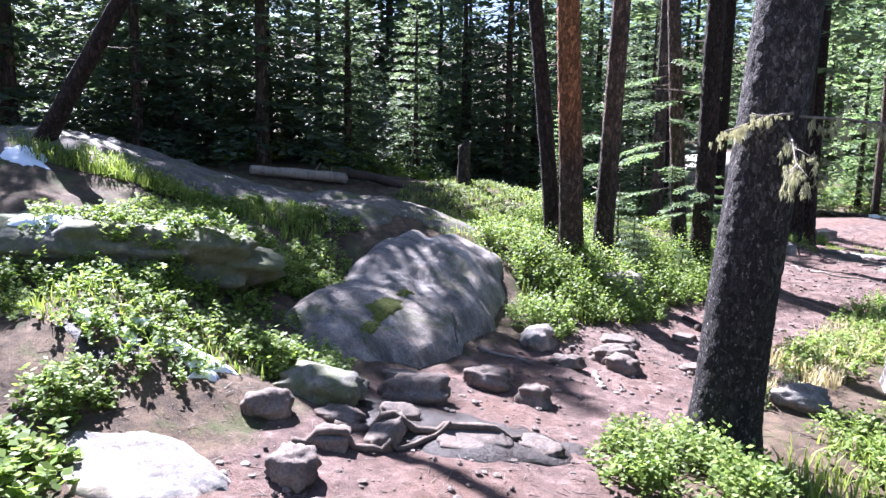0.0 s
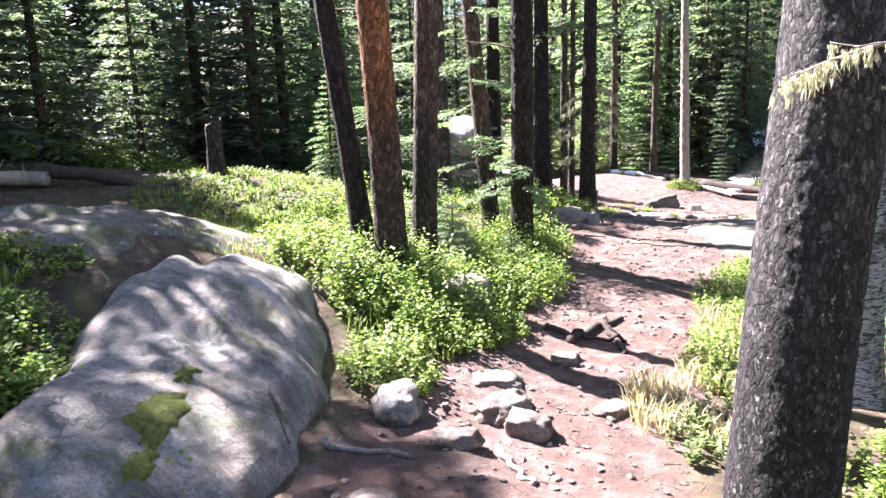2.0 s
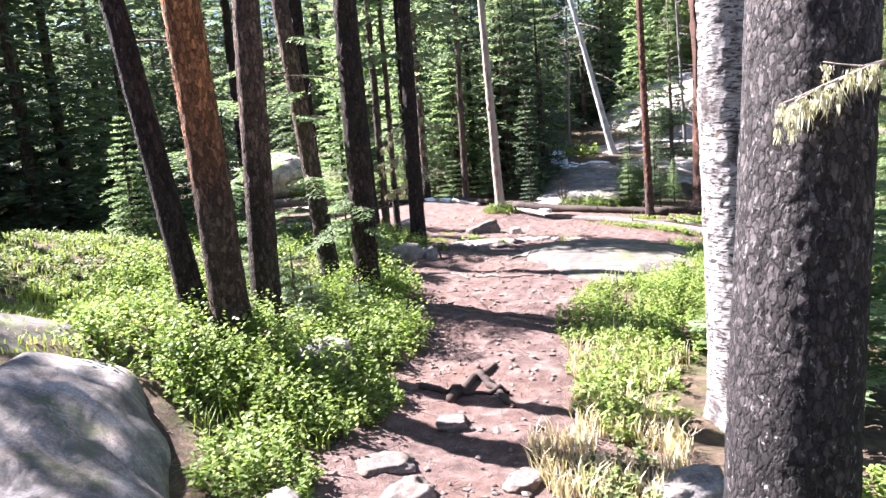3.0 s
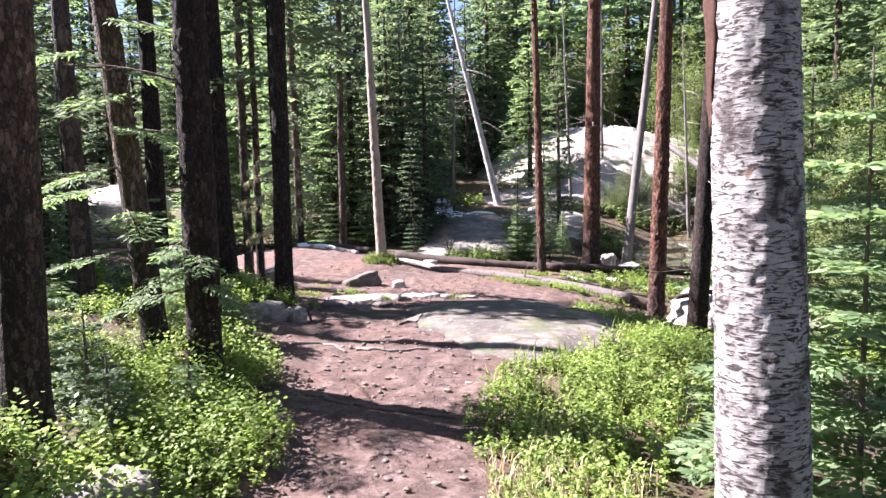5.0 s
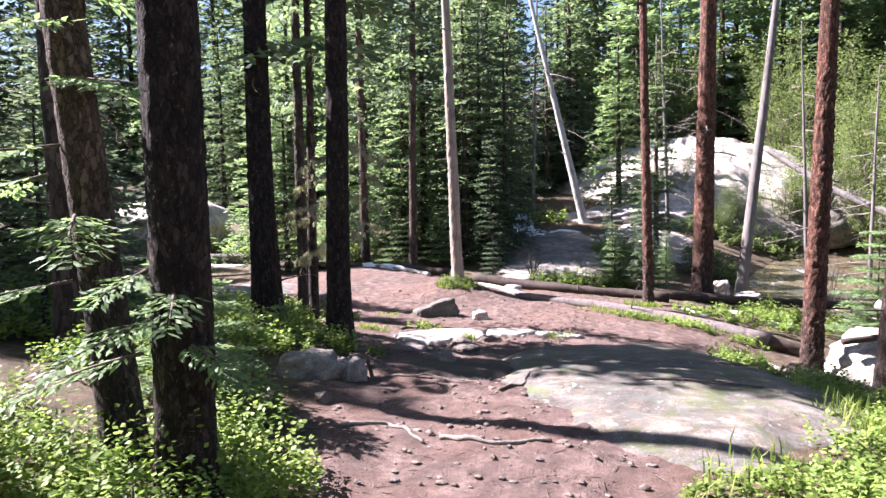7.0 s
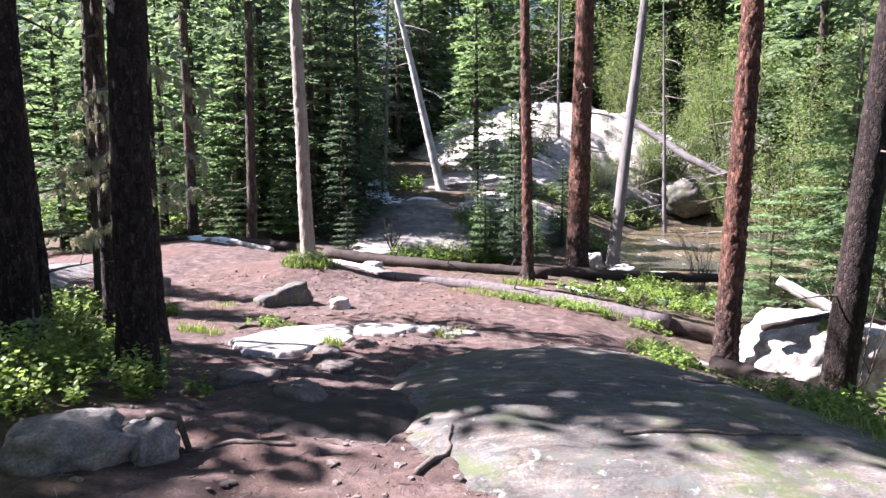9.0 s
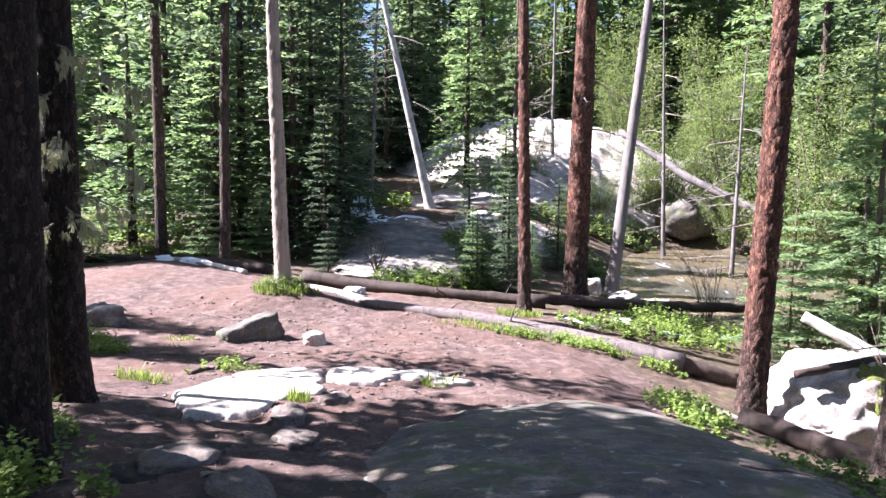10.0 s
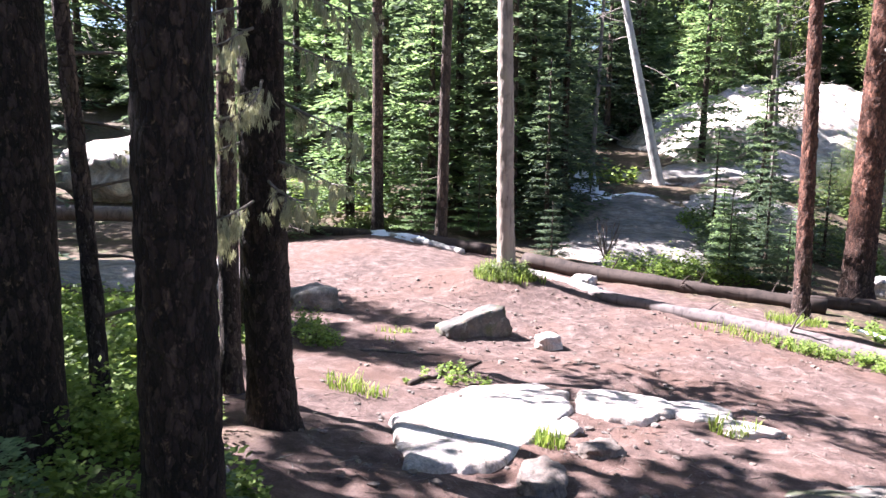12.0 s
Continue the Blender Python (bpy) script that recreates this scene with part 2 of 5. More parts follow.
TWIG = plain("twig_wood", (.13, .10, .08), .9, .4, 30)
DRYTWIG = plain("grey_twig_wood", (.20, .17, .145), .9, .4, 30)
NEEDLES = leaf("fir_needles", (.075, .114, .068), (.230, .285, .165), .54)
NEEDLES_FRESH = leaf("young_fir_needles", (.120, .186, .090), (.290, .370, .190), .57)
NEEDLES_DULL = leaf("shaded_fir_needles", (.054, .082, .058), (.160, .198, .126), .52)
SHRUB = leaf("shrub_leaves", (.088, .145, .028), (.320, .400, .100), .52)
WILLOW = leaf("willow_leaves", (.085, .125, .042), (.255, .300, .115), .5)
GRASS = leaf("grass_blades", (.105, .165, .026), (.330, .385, .095), .45)
STRAW = leaf("dry_grass", (.36, .29, .17), (.58, .50, .34), .35)
LICHEN = leaf("beard_lichen", (.30, .29, .20), (.52, .49, .35), .35)
SNOW = plain("old_snow", (.80, .83, .88), .6, .12, 9, .02)


def birch_bark():
    m, n, l, b = material("pale_flaking_bark", .8)
    v = coords(n, l, (15, 15, 62))
    d = noise_tex(n, l, v, 1.0, 7, .68, .9)
    p = noise_tex(n, l, coords(n, l, (5, 5, 4)), 1.0, 6, .65, .6)
    c = ramp(n, l, p, [(.38, (.075, .062, .058)), (.48, (.30, .275, .262)), (.65, (.42, .39, .375))])
    c = mix(n, l, ramp(n, l, d, [(.50, grey(0)), (.56, grey(.97))]), c, (.032, .024, .020))
    scar = noise_tex(n, l, coords(n, l, (7, 7, 3)), 1.0, 5, .6, .3)
    c = mix(n, l, ramp(n, l, scar, [(.66, grey(0)), (.70, grey(.9))]), c, (.20, .12, .075))
    l.new(c, b.inputs["Base Color"])
    k = bump(n, l, b, d, .9, .014)
    bump(n, l, b, p, .6, .02, k)
    return m


BIRCH = birch_bark()


# ---------------------------------------------------------------- mesh helpers
def mesh(name, verts, faces, mat, smooth=True):
    d = bpy.data.meshes.new(name)
    d.from_pydata([tuple(v) for v in verts], [], [tuple(f) for f in faces])
    d.materials.append(mat)
    if smooth:
        d.polygons.foreach_set("use_smooth", [True] * len(d.polygons))
    d.update()
    return d


def thing(name, data, label, category, kind="", group="", at=None):
    ob = tagged(new(name, data), label, category, group, kind)
    if at is not None:
        ob.matrix_world = at
    return ob


def part(name, data, parent, label=""):
    ob = new(name, data)
    ob.parent = parent
    if label:
        tagged(ob, label)
    return ob


def ring_frame(way):
    w = Vector(way).normalized()
    a = Vector((1, 0, 0)) if abs(w.x) < .8 else Vector((0, 1, 0))
    u = (a - w * a.dot(w)).normalized()
    return u, w.cross(u)


def tube(line, radii, sides, rough=0.0, grain=6.0, seed=0.0, closed=True, shape=None):
    """Vertices and faces of a limb along the points of line; rough: relief in metres; shape(angle, i, point): further factor."""
    verts, faces = [], []
    pts = [Vector(p) for p in line]
    for i, p in enumerate(pts):
        w = pts[min(i + 1, len(pts) - 1)] - pts[max(i - 1, 0)]
        if i == 0 or abs(w.z) < .9 * w.length:
            u, v = ring_frame(w)
        else:
            u, v = Vector((1, 0, 0)), Vector((0, 1, 0))
        for k in range(sides):
            a = 2 * math.pi * k / sides
            o = u * math.cos(a) + v * math.sin(a)
            r = radii[i]
            if shape:
                r *= shape(a, i, p)
            if rough:
                q = (p + o * r) * grain
                r += rough * (noise.noise(q + Vector((seed, 0, 0))) + .5 * noise.noise(q * 2.7 + Vector((0, seed, 0))))
            verts.append(p + o * r)
    for i in range(len(pts) - 1):
        for k in range(sides):
            a, b = i * sides + k, i * sides + (k + 1) % sides
            faces.append((a, b, b + sides, a + sides))
    if closed:
        faces.append(tuple(range(sides - 1, -1, -1)))
        top = (len(pts) - 1) * sides
        faces.append(tuple(range(top, top + sides)))
    return verts, faces


def merge(*pieces):
    verts, faces = [], []
    for v, f in pieces:
        o = len(verts)
        verts += list(v)
        faces += [tuple(i + o for i in q) for q in f]
    return verts, faces


def ico(sub):
    bm = bmesh.new()
    bmesh.ops.create_icosphere(bm, subdivisions=sub, radius=1)
    v = [x.co.copy() for x in bm.verts]
    f = [tuple(q.index for q in x.verts) for x in bm.faces]
    bm.free()
    return v, f


ICO = {s: ico(s) for s in (1, 2, 3, 4, 5, 6)}


def rock_mesh(name, size, seed, mat, sub=4, lump=.28, crease=.12, flat=0.0, blocky=0.0):
    """A weathered boulder of half-sizes size; blocky squares it off, flat shears its top level."""
    verts = []
    s = Vector((seed * 7.3, seed * 3.1, seed * 1.7))
    mean = sum(size) / 3
    for v in ICO[sub][0]:
        d = v.copy()
        if blocky:
            k = max(abs(d.x), abs(d.y), abs(d.z))
            d = d * (1 - blocky) + d / k * blocky * .85
        r = 1 + lump * noise.fractal(v * 1.1 + s, 1.0, 2.0, 3)
        r += lump * .28 * (noise.ridged_multi_fractal(v * 1.5 + s, .9, 2.0, 4, 1.0, 2.0) - 1.1)
        ridge = abs(noise.noise(v * 2.6 + s * 2))
        r -= crease * (1 - min(1, ridge * 4)) * .5
        r += .07 * noise.fractal(v * 6 + s, .9, 2.1, 3) + .022 * noise.noise(v * 19 + s)
        p = Vector((d.x * size[0], d.y * size[1], d.z * size[2])) * r
        if flat and p.z > size[2] * (1 - flat):
            p.z = size[2] * (1 - flat) + (p.z - size[2] * (1 - flat)) * .25
        verts.append(p)
    return mesh(name, verts, ICO[sub][1], mat)


def rock(x, y, size, label, mat=None, turn=0.0, seed=1.0, sink=.35, sub=4, z=None, tilt=(0, 0), name="rock", **k):
    d = rock_mesh(name, size, seed, mat or STONE, sub, **k)
    base = float(land(x, y)) if z is None else z
    return thing(name, d, label, "rock", at=pose(x, y, base + size[2] * (1 - 2 * sink) if z is None else z, tilt[0], tilt[1], turn))


def bedrock(x, y, rx, ry, rise, label, mat, turn=0.0, seed=1.0, name="bedrock_slab", edge=4.0, rough=.03, ragged=.5, corners=0, relief=0.0):
    """Living rock that surfaces from the soil: follows the land, rises in its middle and dives under at its uneven rim."""
    n, m = (64, 180) if relief else (40, 110)
    c, s = math.cos(radians(turn)), math.sin(radians(turn))
    z0 = float(land(x, y))
    verts = []
    rng = random.Random(seed)
    cuts = [(2 * math.pi * (i + rng.uniform(-.3, .3)) / max(1, corners), rng.uniform(.72, 1.0)) for i in range(corners)]
    for j in range(n):
        for i in range(m):
            a = 2 * math.pi * i / m
            q = Vector((math.cos(a), math.sin(a), seed))
            rim = 1 + ragged * .5 * noise.noise(q * 1.3) + ragged * .3 * noise.noise(q * 3.7)
            if cuts:   # broken along straight edges
                rim = min(d / max(.35, math.cos(a - b)) for b, d in cuts) * (1 + .05 * noise.noise(q * 5) + .025 * noise.noise(q * 13))
            k = j / (n - 1)
            u, v = k * rim * math.cos(a) * rx, k * rim * math.sin(a) * ry
            px, py = x + c * u - s * v, y + s * u + c * v
            w = Vector((px, py, seed))
            step = rough * (noise.noise(w * 1.1) + .6 * noise.noise(w * 2.9) + .15 * noise.noise(w * 8)) - rough * .8 * (1 - min(1, abs(noise.noise(w * .9)) * 9))
            step += relief * (noise.fractal(w * 1.9, .8, 2.1, 5) - .45 * max(0, .16 - abs(noise.noise(w * 1.3 + Vector((3, 0, 0))))))
            verts.append((px - x, py - y, float(land(px, py)) - z0 + .02 + rise * (1 - k ** edge) + step * (1 - k * .5) - .16 * k ** (edge * 2.5)))
    faces = [(j * m + i, j * m + (i + 1) % m, (j + 1) * m + (i + 1) % m, (j + 1) * m + i) for j in range(n - 1) for i in range(m)]
    return thing(name, mesh(name, verts, faces, mat), label, "rock", at=pose(x, y, z0))


# ---------------------------------------------------------------- ground and water
def axis(lo, hi, step, far):
    a = list(np.arange(lo, hi + step / 2, step))
    s = step
    while a[-1] < far:
        s *= 1.16
        a.append(a[-1] + s)
    s = step
    while a[0] > -far:
        s *= 1.16
        a.insert(0, a[0] - s)
    return np.array(a)


TREAD = ((4.6, -8.6, .8), (2.6, -7.1, .85), (1.2, -5.6, .8), (.5, -4.2, .75), (.35, -2.4, .75), (.35, 0, .62), (.3, 2.2, .85), (.2, 4.4, 1.1),
         (.2, 7.0, 1.6), (.5, 9.6, 2.7), (.1, 11.6, 2.8), (-2.4, 14.2, 2.2), (-5, 16.5, 1.6))


def trodden(x, y):
    """1 on the bare dirt of the trail, falling to 0 beside it."""
    best = np.full(np.shape(x), 9.0)
    for (ax, ay, aw), (bx, by, bw) in zip(TREAD, TREAD[1:]):
        dx, dy = bx - ax, by - ay
        t = np.clip(((x - ax) * dx + (y - ay) * dy) / (dx * dx + dy * dy), 0, 1)
        best = np.minimum(best, np.hypot(x - ax - t * dx, y - ay - t * dy) / (aw + (bw - aw) * t))
    return np.clip(1.75 - best, 0, 1)


def surface(x, y):
    """Height of the ground with its roots, ruts and lumps."""
    x, y = float(x), float(y)
    near = 1 / (1 + (math.hypot(x, y - 4) / 18) ** 4)
    p = Vector((x, y, 0))
    return float(land(x, y)) + near * (.05 * noise.noise(p * 1.3) + .036 * noise.noise(p * 4.1) + .02 * noise.noise(p * 9)) + (1 - near) * .5 * noise.noise(p * .12)


def top_z(x, y):
    """Height of whatever lies uppermost within reach of the ground: rock or soil."""
    z = float(land(x, y))
    hit, place, *_ = scene.ray_cast(bpy.context.evaluated_depsgraph_get(), Vector((x, y, z + .95)), Vector((0, 0, -1)))
    return place.z if hit else z


def build_ground():
    xs, ys = axis(-4.0, 4.6, .085, 420), axis(-8.8, 13.5, .085, 420)
    gx, gy = np.meshgrid(xs, ys)
    tr = trodden(gx, gy)
    verts = [(x, y, surface(x, y)) for x, y in zip(gx.ravel(), gy.ravel())]
    w = len(xs)
    faces = [(j * w + i, j * w + i + 1, (j + 1) * w + i + 1, (j + 1) * w + i) for j in range(len(ys) - 1) for i in range(w - 1)]
    d = mesh("ground", verts, faces, SOIL)
    at = d.attributes.new("trodden", "FLOAT", "POINT")
    at.data.foreach_set("value", tr.ravel().astype(np.float32))
    thing("ground", d, "pinkish-brown dirt trail and forest floor of needle litter", "ground", "structure")


def build_water():
    verts, faces = [], []
    nx, ny = 40, 60
    for j in range(ny):
        y = 10 + 22 * j / (ny - 1)
        for i in range(nx):
            x = 5.2 + (y - 12) * .13 + 13 * i / (nx - 1)
            verts.append((x, y, -1.32 + .055 * max(0, y - 16) + .03 * noise.noise(Vector((x * 1.4, y * .8, 0)))))
    faces = [(j * nx + i, j * nx + i + 1, (j + 1) * nx + i + 1, (j + 1) * nx + i) for j in range(ny - 1) for i in range(nx - 1)]
    thing("water", mesh("water", verts, faces, WATER), "shallow amber mountain stream with pale riffles", "stream", "structure")


build_ground()
build_water()


# ---------------------------------------------------------------- trees
def trunk_mesh(base, lean, r, top, mat, seed, sides=28, fine=.09, flare=1.5, relief=.008, up_to=4.5):
    """A tapered trunk from the ground up, rough-barked, closely modelled to the height up_to; in its own frame."""
    hs = list(np.arange(-.25, up_to, fine))
    hs += list(np.linspace(up_to, top, 10))
    line, radii = [], []
    for h in hs:
        wob = .02 * min(1, max(h, 0)) * noise.noise(Vector((seed * 5, 0, h * .5)))
        line.append((lean[0] * h + wob, lean[1] * h + wob * .6, h))
        radii.append(r * (1 - .82 * max(h, 0) / top) * (1 + (flare - 1) * math.exp(-max(h + .1, 0) / .16)))

    def root(a, i, p):
        f = math.exp(-max(p.z + .1, 0) / .2)
        return 1 + f * .22 * math.sin(a * 5 + seed) * noise.noise(Vector((math.cos(a), math.sin(a), seed)))

    v, f = tube(line, radii, sides, relief, 22, seed, shape=root)
    return mesh("trunk", v, f, mat)


def needle_spray(start, way, length, width, count, rng, droop=.25, tuft=.10, thin=.024):
    """A flat fir bough: tufts of needles set alternately along side twigs. Returns vertices and faces."""
    verts, faces = [], []
    w = Vector(way).normalized()
    side = w.cross(Vector((0, 0, 1)))
    side = side.normalized() if side.length > .1 else Vector((1, 0, 0))
    for k in range(count):
        s = (k + rng.random()) / count
        s = .12 + .88 * s
        hub = start + w * (length * s) + Vector((0, 0, -droop * length * s * s))
        reach = width * (1.05 - s) ** .6 * (.4 + .6 * rng.random())
        sg = 1 if k % 2 else -1
        tw = (side * sg * (.75 + .3 * rng.random()) + w * .7 + Vector((0, 0, -.25 + .25 * rng.random()))).normalized()
        steps = max(1, int(reach / (tuft * .55)))
        for j in range(steps + 1):
            p = hub + tw * (reach * j / (steps + .01))
            d = (tw + w * rng.uniform(-.5, .7) + Vector((rng.uniform(-.3, .3), rng.uniform(-.3, .3), rng.uniform(-.45, .25)))).normalized()
            n = d.cross(Vector((rng.uniform(-.6, .6), rng.uniform(-.6, .6), 1))).normalized()
            ll = tuft * rng.uniform(.7, 1.3)
            i = len(verts)
            verts += [p, p + d * ll * .45 + n * thin, p + d * ll, p + d * ll * .4 - n * thin]
            faces.append((i, i + 1, i + 2, i + 3))
    return verts, faces


def crown_mesh(name, low, top, radius, boughs, seed, mat, per=14, tuft=.13, thin=.03, power=.75, droop=.3, gaps=.12):
    rng = random.Random(seed)
    got = []
    for k in range(boughs):
        u = (k + rng.random()) / boughs
        if rng.random() < gaps:
            continue
        z = low + (top - low) * (int(u * boughs / 6) * 6 / boughs + .012 * rng.random())
        a = k * 2.39996 + rng.uniform(-.4, .4)
        ln = radius * (1 - u) ** power * rng.uniform(.65, 1.15) + .12
        way = Vector((math.cos(a), math.sin(a), .18 + .5 * u * u - .1 * rng.random()))
        got.append(needle_spray(Vector((0, 0, z)), way, ln, ln * .42 + .06, max(4, int(per * (ln / radius) + 3)), rng, droop, tuft, thin))
    v, f = merge(*got)
    return mesh(name, v, f, mat, False)


def twig_line(start, way, length, rng, bends=5, sag=.0, wig=.12):
    pts, p, w = [Vector(start)], Vector(start), Vector(way).normalized()
    for i in range(bends):
        w = (w + Vector((rng.uniform(-wig, wig), rng.uniform(-wig, wig), rng.uniform(-wig, wig) - sag))).normalized()
        p = p + w * (length / bends)
        pts.append(p)
    return pts


def branch_tubes(start, way, length, r, rng, forks=3, sides=5, sag=.03):
    main = twig_line(start, way, length, rng, 6, sag)
    got = [tube(main, [r * (1 - .85 * i / 6) for i in range(7)], sides)]
    for _ in range(forks):
        i = rng.randrange(2, 6)
        w = (main[i] - main[i - 1]).normalized() + Vector((rng.uniform(-.8, .8), rng.uniform(-.8, .8), rng.uniform(-.5, .5)))
        got.append(tube(twig_line(main[i], w, length * rng.uniform(.25, .5), rng, 4, sag), [r * .45 * (1 - .2 * j) for j in range(5)], 4))
    return merge(*got)


def dead_branches(ob, lean, r, zs, seed, length=.6, mat=TWIG, thick=.012):
    """Bare side twigs at the heights zs, each a part of its own."""
    rng = random.Random(seed)
    for z in zs:
        a = rng.uniform(0, 6.28)
        s = Vector((lean[0] * z, lean[1] * z, z)) + Vector((math.cos(a), math.sin(a), 0)) * r * .8
        v, f = branch_tubes(s, (math.cos(a), math.sin(a), rng.uniform(-.35, .25)), length * rng.uniform(.4, 1.3), thick, rng, 4 if thick > .012 else 2, 4)
        part("dead_branch", mesh("dead_branch", v, f, mat), ob, "bare dead side branch")


CROWNS = {k: crown_mesh("crown", 0, 9, 1.5, 90, 40 + k, NEEDLES, 12, .22, .06, .6, .35, .15) for k in range(2)}


def trail_tree(x, y, lean, r, label, mat, seed, top=17.0, crown=6.5, crown_scale=1.0, z=None, twigs=(), twig_length=.6, **k):
    """One of the tall trunks beside the trail; its live crown starts far overhead."""
    z = float(land(x, y)) if z is None else z
    bx, by = x + lean[0] * z, y + lean[1] * z
    ob = thing("tree", None, label, "tree", at=pose(bx, by, z))
    part("trunk", trunk_mesh((bx, by), lean, r, top, mat, seed, **k), ob)
    if crown:
        c = part("crown", CROWNS[int(seed) % 2], ob, "green needled crown overhead")
        s = (top - crown) / 9 * 1.02
        c.matrix_local = pose(lean[0] * crown, lean[1] * crown, crown, 0, 0, seed * 77) @ Matrix.Diagonal((crown_scale, crown_scale, s, 1))
    if twigs:
        dead_branches(ob, lean, r, twigs, seed, twig_length, DRYTWIG if twig_length > 1 else TWIG, .02 if twig_length > 1 else .012)
    return ob


# the trees that stand along the trail
trail_tree(-1.858, -.595, (-.11, -.035), .105, "slim blackish fir trunk leaning over green shrubs", BARK_DARK, 1, 15, 7, .8, twigs=(2.2, 2.9))
trail_tree(-1.581, -.667, (.041, -.138), .145, "pine with bright orange flaking bark among shrubs", BARK_RED, 2, 18, 9, .9, sides=40, fine=.05)
trail_tree(-1.600, -.053, (.089, -.075), .125, "brown scaly pine trunk among green shrubs", BARK_BROWN, 3, 16, 8, .8, sides=36, fine=.05)
trail_tree(-1.717, 2.235, (-.063, -.043), .115, "leaning brown fir trunk rising from leafy undergrowth", BARK_BROWN, 4, 15, 7, .7, sides=36, fine=.05, twigs=(1.9, 2.5, 3.0))
trail_tree(-1.180, 1.768, (.047, -.081), .138, "dark rough-barked fir trunk at the trail's edge", BARK_DARK, 5, 18, 8, .8, sides=56, fine=.035, relief=.011, twigs=(2.4, 3.1))
trail_tree(-2.314, 6.227, (-.012, .039), .150, "straight dark fir trunk in shaded shrubs", BARK_DARK, 6, 15, 8, .7, sides=44, fine=.05, twigs=(2.6,))
trail_tree(-1.392, 5.746, (.033, -.043), .122, "dark reddish fir trunk beside the trail", BARK_DARK, 7, 17, 8, .8, sides=56, fine=.035, relief=.009)
trail_tree(-1.750, 7.446, (.014, -.058), .128, "dark fir trunk hung with pale lichen twigs", BARK_DARK, 8, 12, 3.4, .9, sides=48, fine=.04, relief=.010)
trail_tree(-2.158, 17.217, (.019, .008), .110, "slender brown fir trunk before the green wood", BARK_FAR, 9, 15, 4.5, .7, twigs=(1.2, 2.0, 2.7, 3.4))
trail_tree(-3.625, 18.316, (-.004, .010), .125, "weathered grey split trunk before the wood", BARK_BROWN, 10, 16, 5, .8)
trail_tree(1.731, -3.578, (.058, .053), .212, "large conifer trunk with grey plated flaking bark", BARK_GREY, 11, 20, 9, 1.0, sides=150, fine=.014, relief=.0055, up_to=3.4)
trail_tree(-.765, 13.80, (-.030, .034), .125, "pale barkless standing dead trunk in yellow grass", SNAG, 12, 14, 0, sides=36, fine=.05, relief=.014, twigs=(2.6, 3.3), twig_length=.25)
trail_tree(3.141, 13.760, (-.006, .075), .105, "thin reddish-brown pine trunk behind the log", BARK_RUST, 13, 14, 7, .7, twigs=(1.8, 2.7), twig_length=.4, fine=.05, relief=.024)
trail_tree(4.903, 16.378, (.024, .027), .240, "stout pine with orange-red bark by the stream", BARK_RUST, 14, 20, 8, 1.0, sides=40, fine=.05, relief=.030, twigs=(2.6, 3.4, 4.0, 4.4), twig_length=1.2)
trail_tree(6.371, 17.889, (.132, .085), .150, "leaning grey dead trunk by the stream", SNAG_DARK, 15, 14, 0, twigs=(1.6, 2.6, 3.4, 4.1))
trail_tree(4.776, 9.594, (.026, -.018), .155, "pine trunk with scaly red-brown bark beside a boulder", BARK_RUST, 16, 18, 8, .9, sides=44, fine=.05, relief=.026, twigs=(2.2, 2.9), twig_length=.5)
trail_tree(4.808, 7.414, (.021, -.092), .160, "dark leaning trunk above a mossy boulder", BARK_DARK, 17, 16, 7, .8, sides=40, fine=.05, twigs=(1.2, 1.9, 2.6))
birch = trail_tree(2.162, -.969, (-.014, .050), .200, "trunk with pale peeling bark and dark dashes", BIRCH, 18, 18, 9, .9, sides=110, fine=.018, relief=.007, up_to=3.6)
trail_tree(3.047, 25.041, (-.22, .12), .150, "leaning silver dead tree beside old snow", SNAG_WHITE, 19, 12, 0, twigs=(2.5, 3.0, 3.4, 3.8, 4.2, 4.6, 5.0, 5.4, 5.8, 6.2), twig_length=1.3)
trail_tree(-2.30, 8.15, (.01, .0), .070, "thin dead grey pole tree among the firs", BARK_BROWN, 20, 9, 0, twigs=(1.1, 1.6, 2.2, 2.8))
trail_tree(-2.30, 6.75, (-.055, .0), .045, "spindly young dead fir with bare twigs", BARK_BROWN, 21, 7, 0, twigs=(.6, .9, 1.2, 1.5, 1.8, 2.1, 2.5))
trail_tree(-3.6, 7.2, (.0, .01), .150, "thick dark fir trunk in the undergrowth", BARK_DARK, 22, 14, 6.5, .9)
# added tree, placed so its high crown shades the trail dip and slab
trail_tree(-5.2, 7.8, (.0, .0), .12, "added fir whose crown shades dip and slab", BARK_DARK, 26, 11.5, 4.8, 1.35)
trail_tree(-3.1, 10.4, (.0, .02), .095, "greenish lichened fir trunk in shade", BARK_FAR, 23, 14, 3.5, .7, twigs=(1.0, 1.7, 2.3))
trail_tree(-3.4, 4.4, (-.02, .02), .120, "dark fir trunk behind leafy shrubs", BARK_FAR, 24, 12, 7, .6, twigs=(1.3, 2.0))


for i, (x, y, h) in enumerate(((5.6, 23.6, 9), (7.6, 27.4, 10), (1.2, 27.2, 11), (9.8, 23.0, 8), (-.6, 25.4, 10), (10.5, 20.2, 7))):
    trail_tree(x, y, (.03 * (i % 3 - 1), .02), .075, "dead grey fir with bare spreading branches", SNAG_DARK, 60 + i, h, 0, twigs=[1.2 + .28 * k for k in range(18)], twig_length=1.1, sides=10, fine=.4)


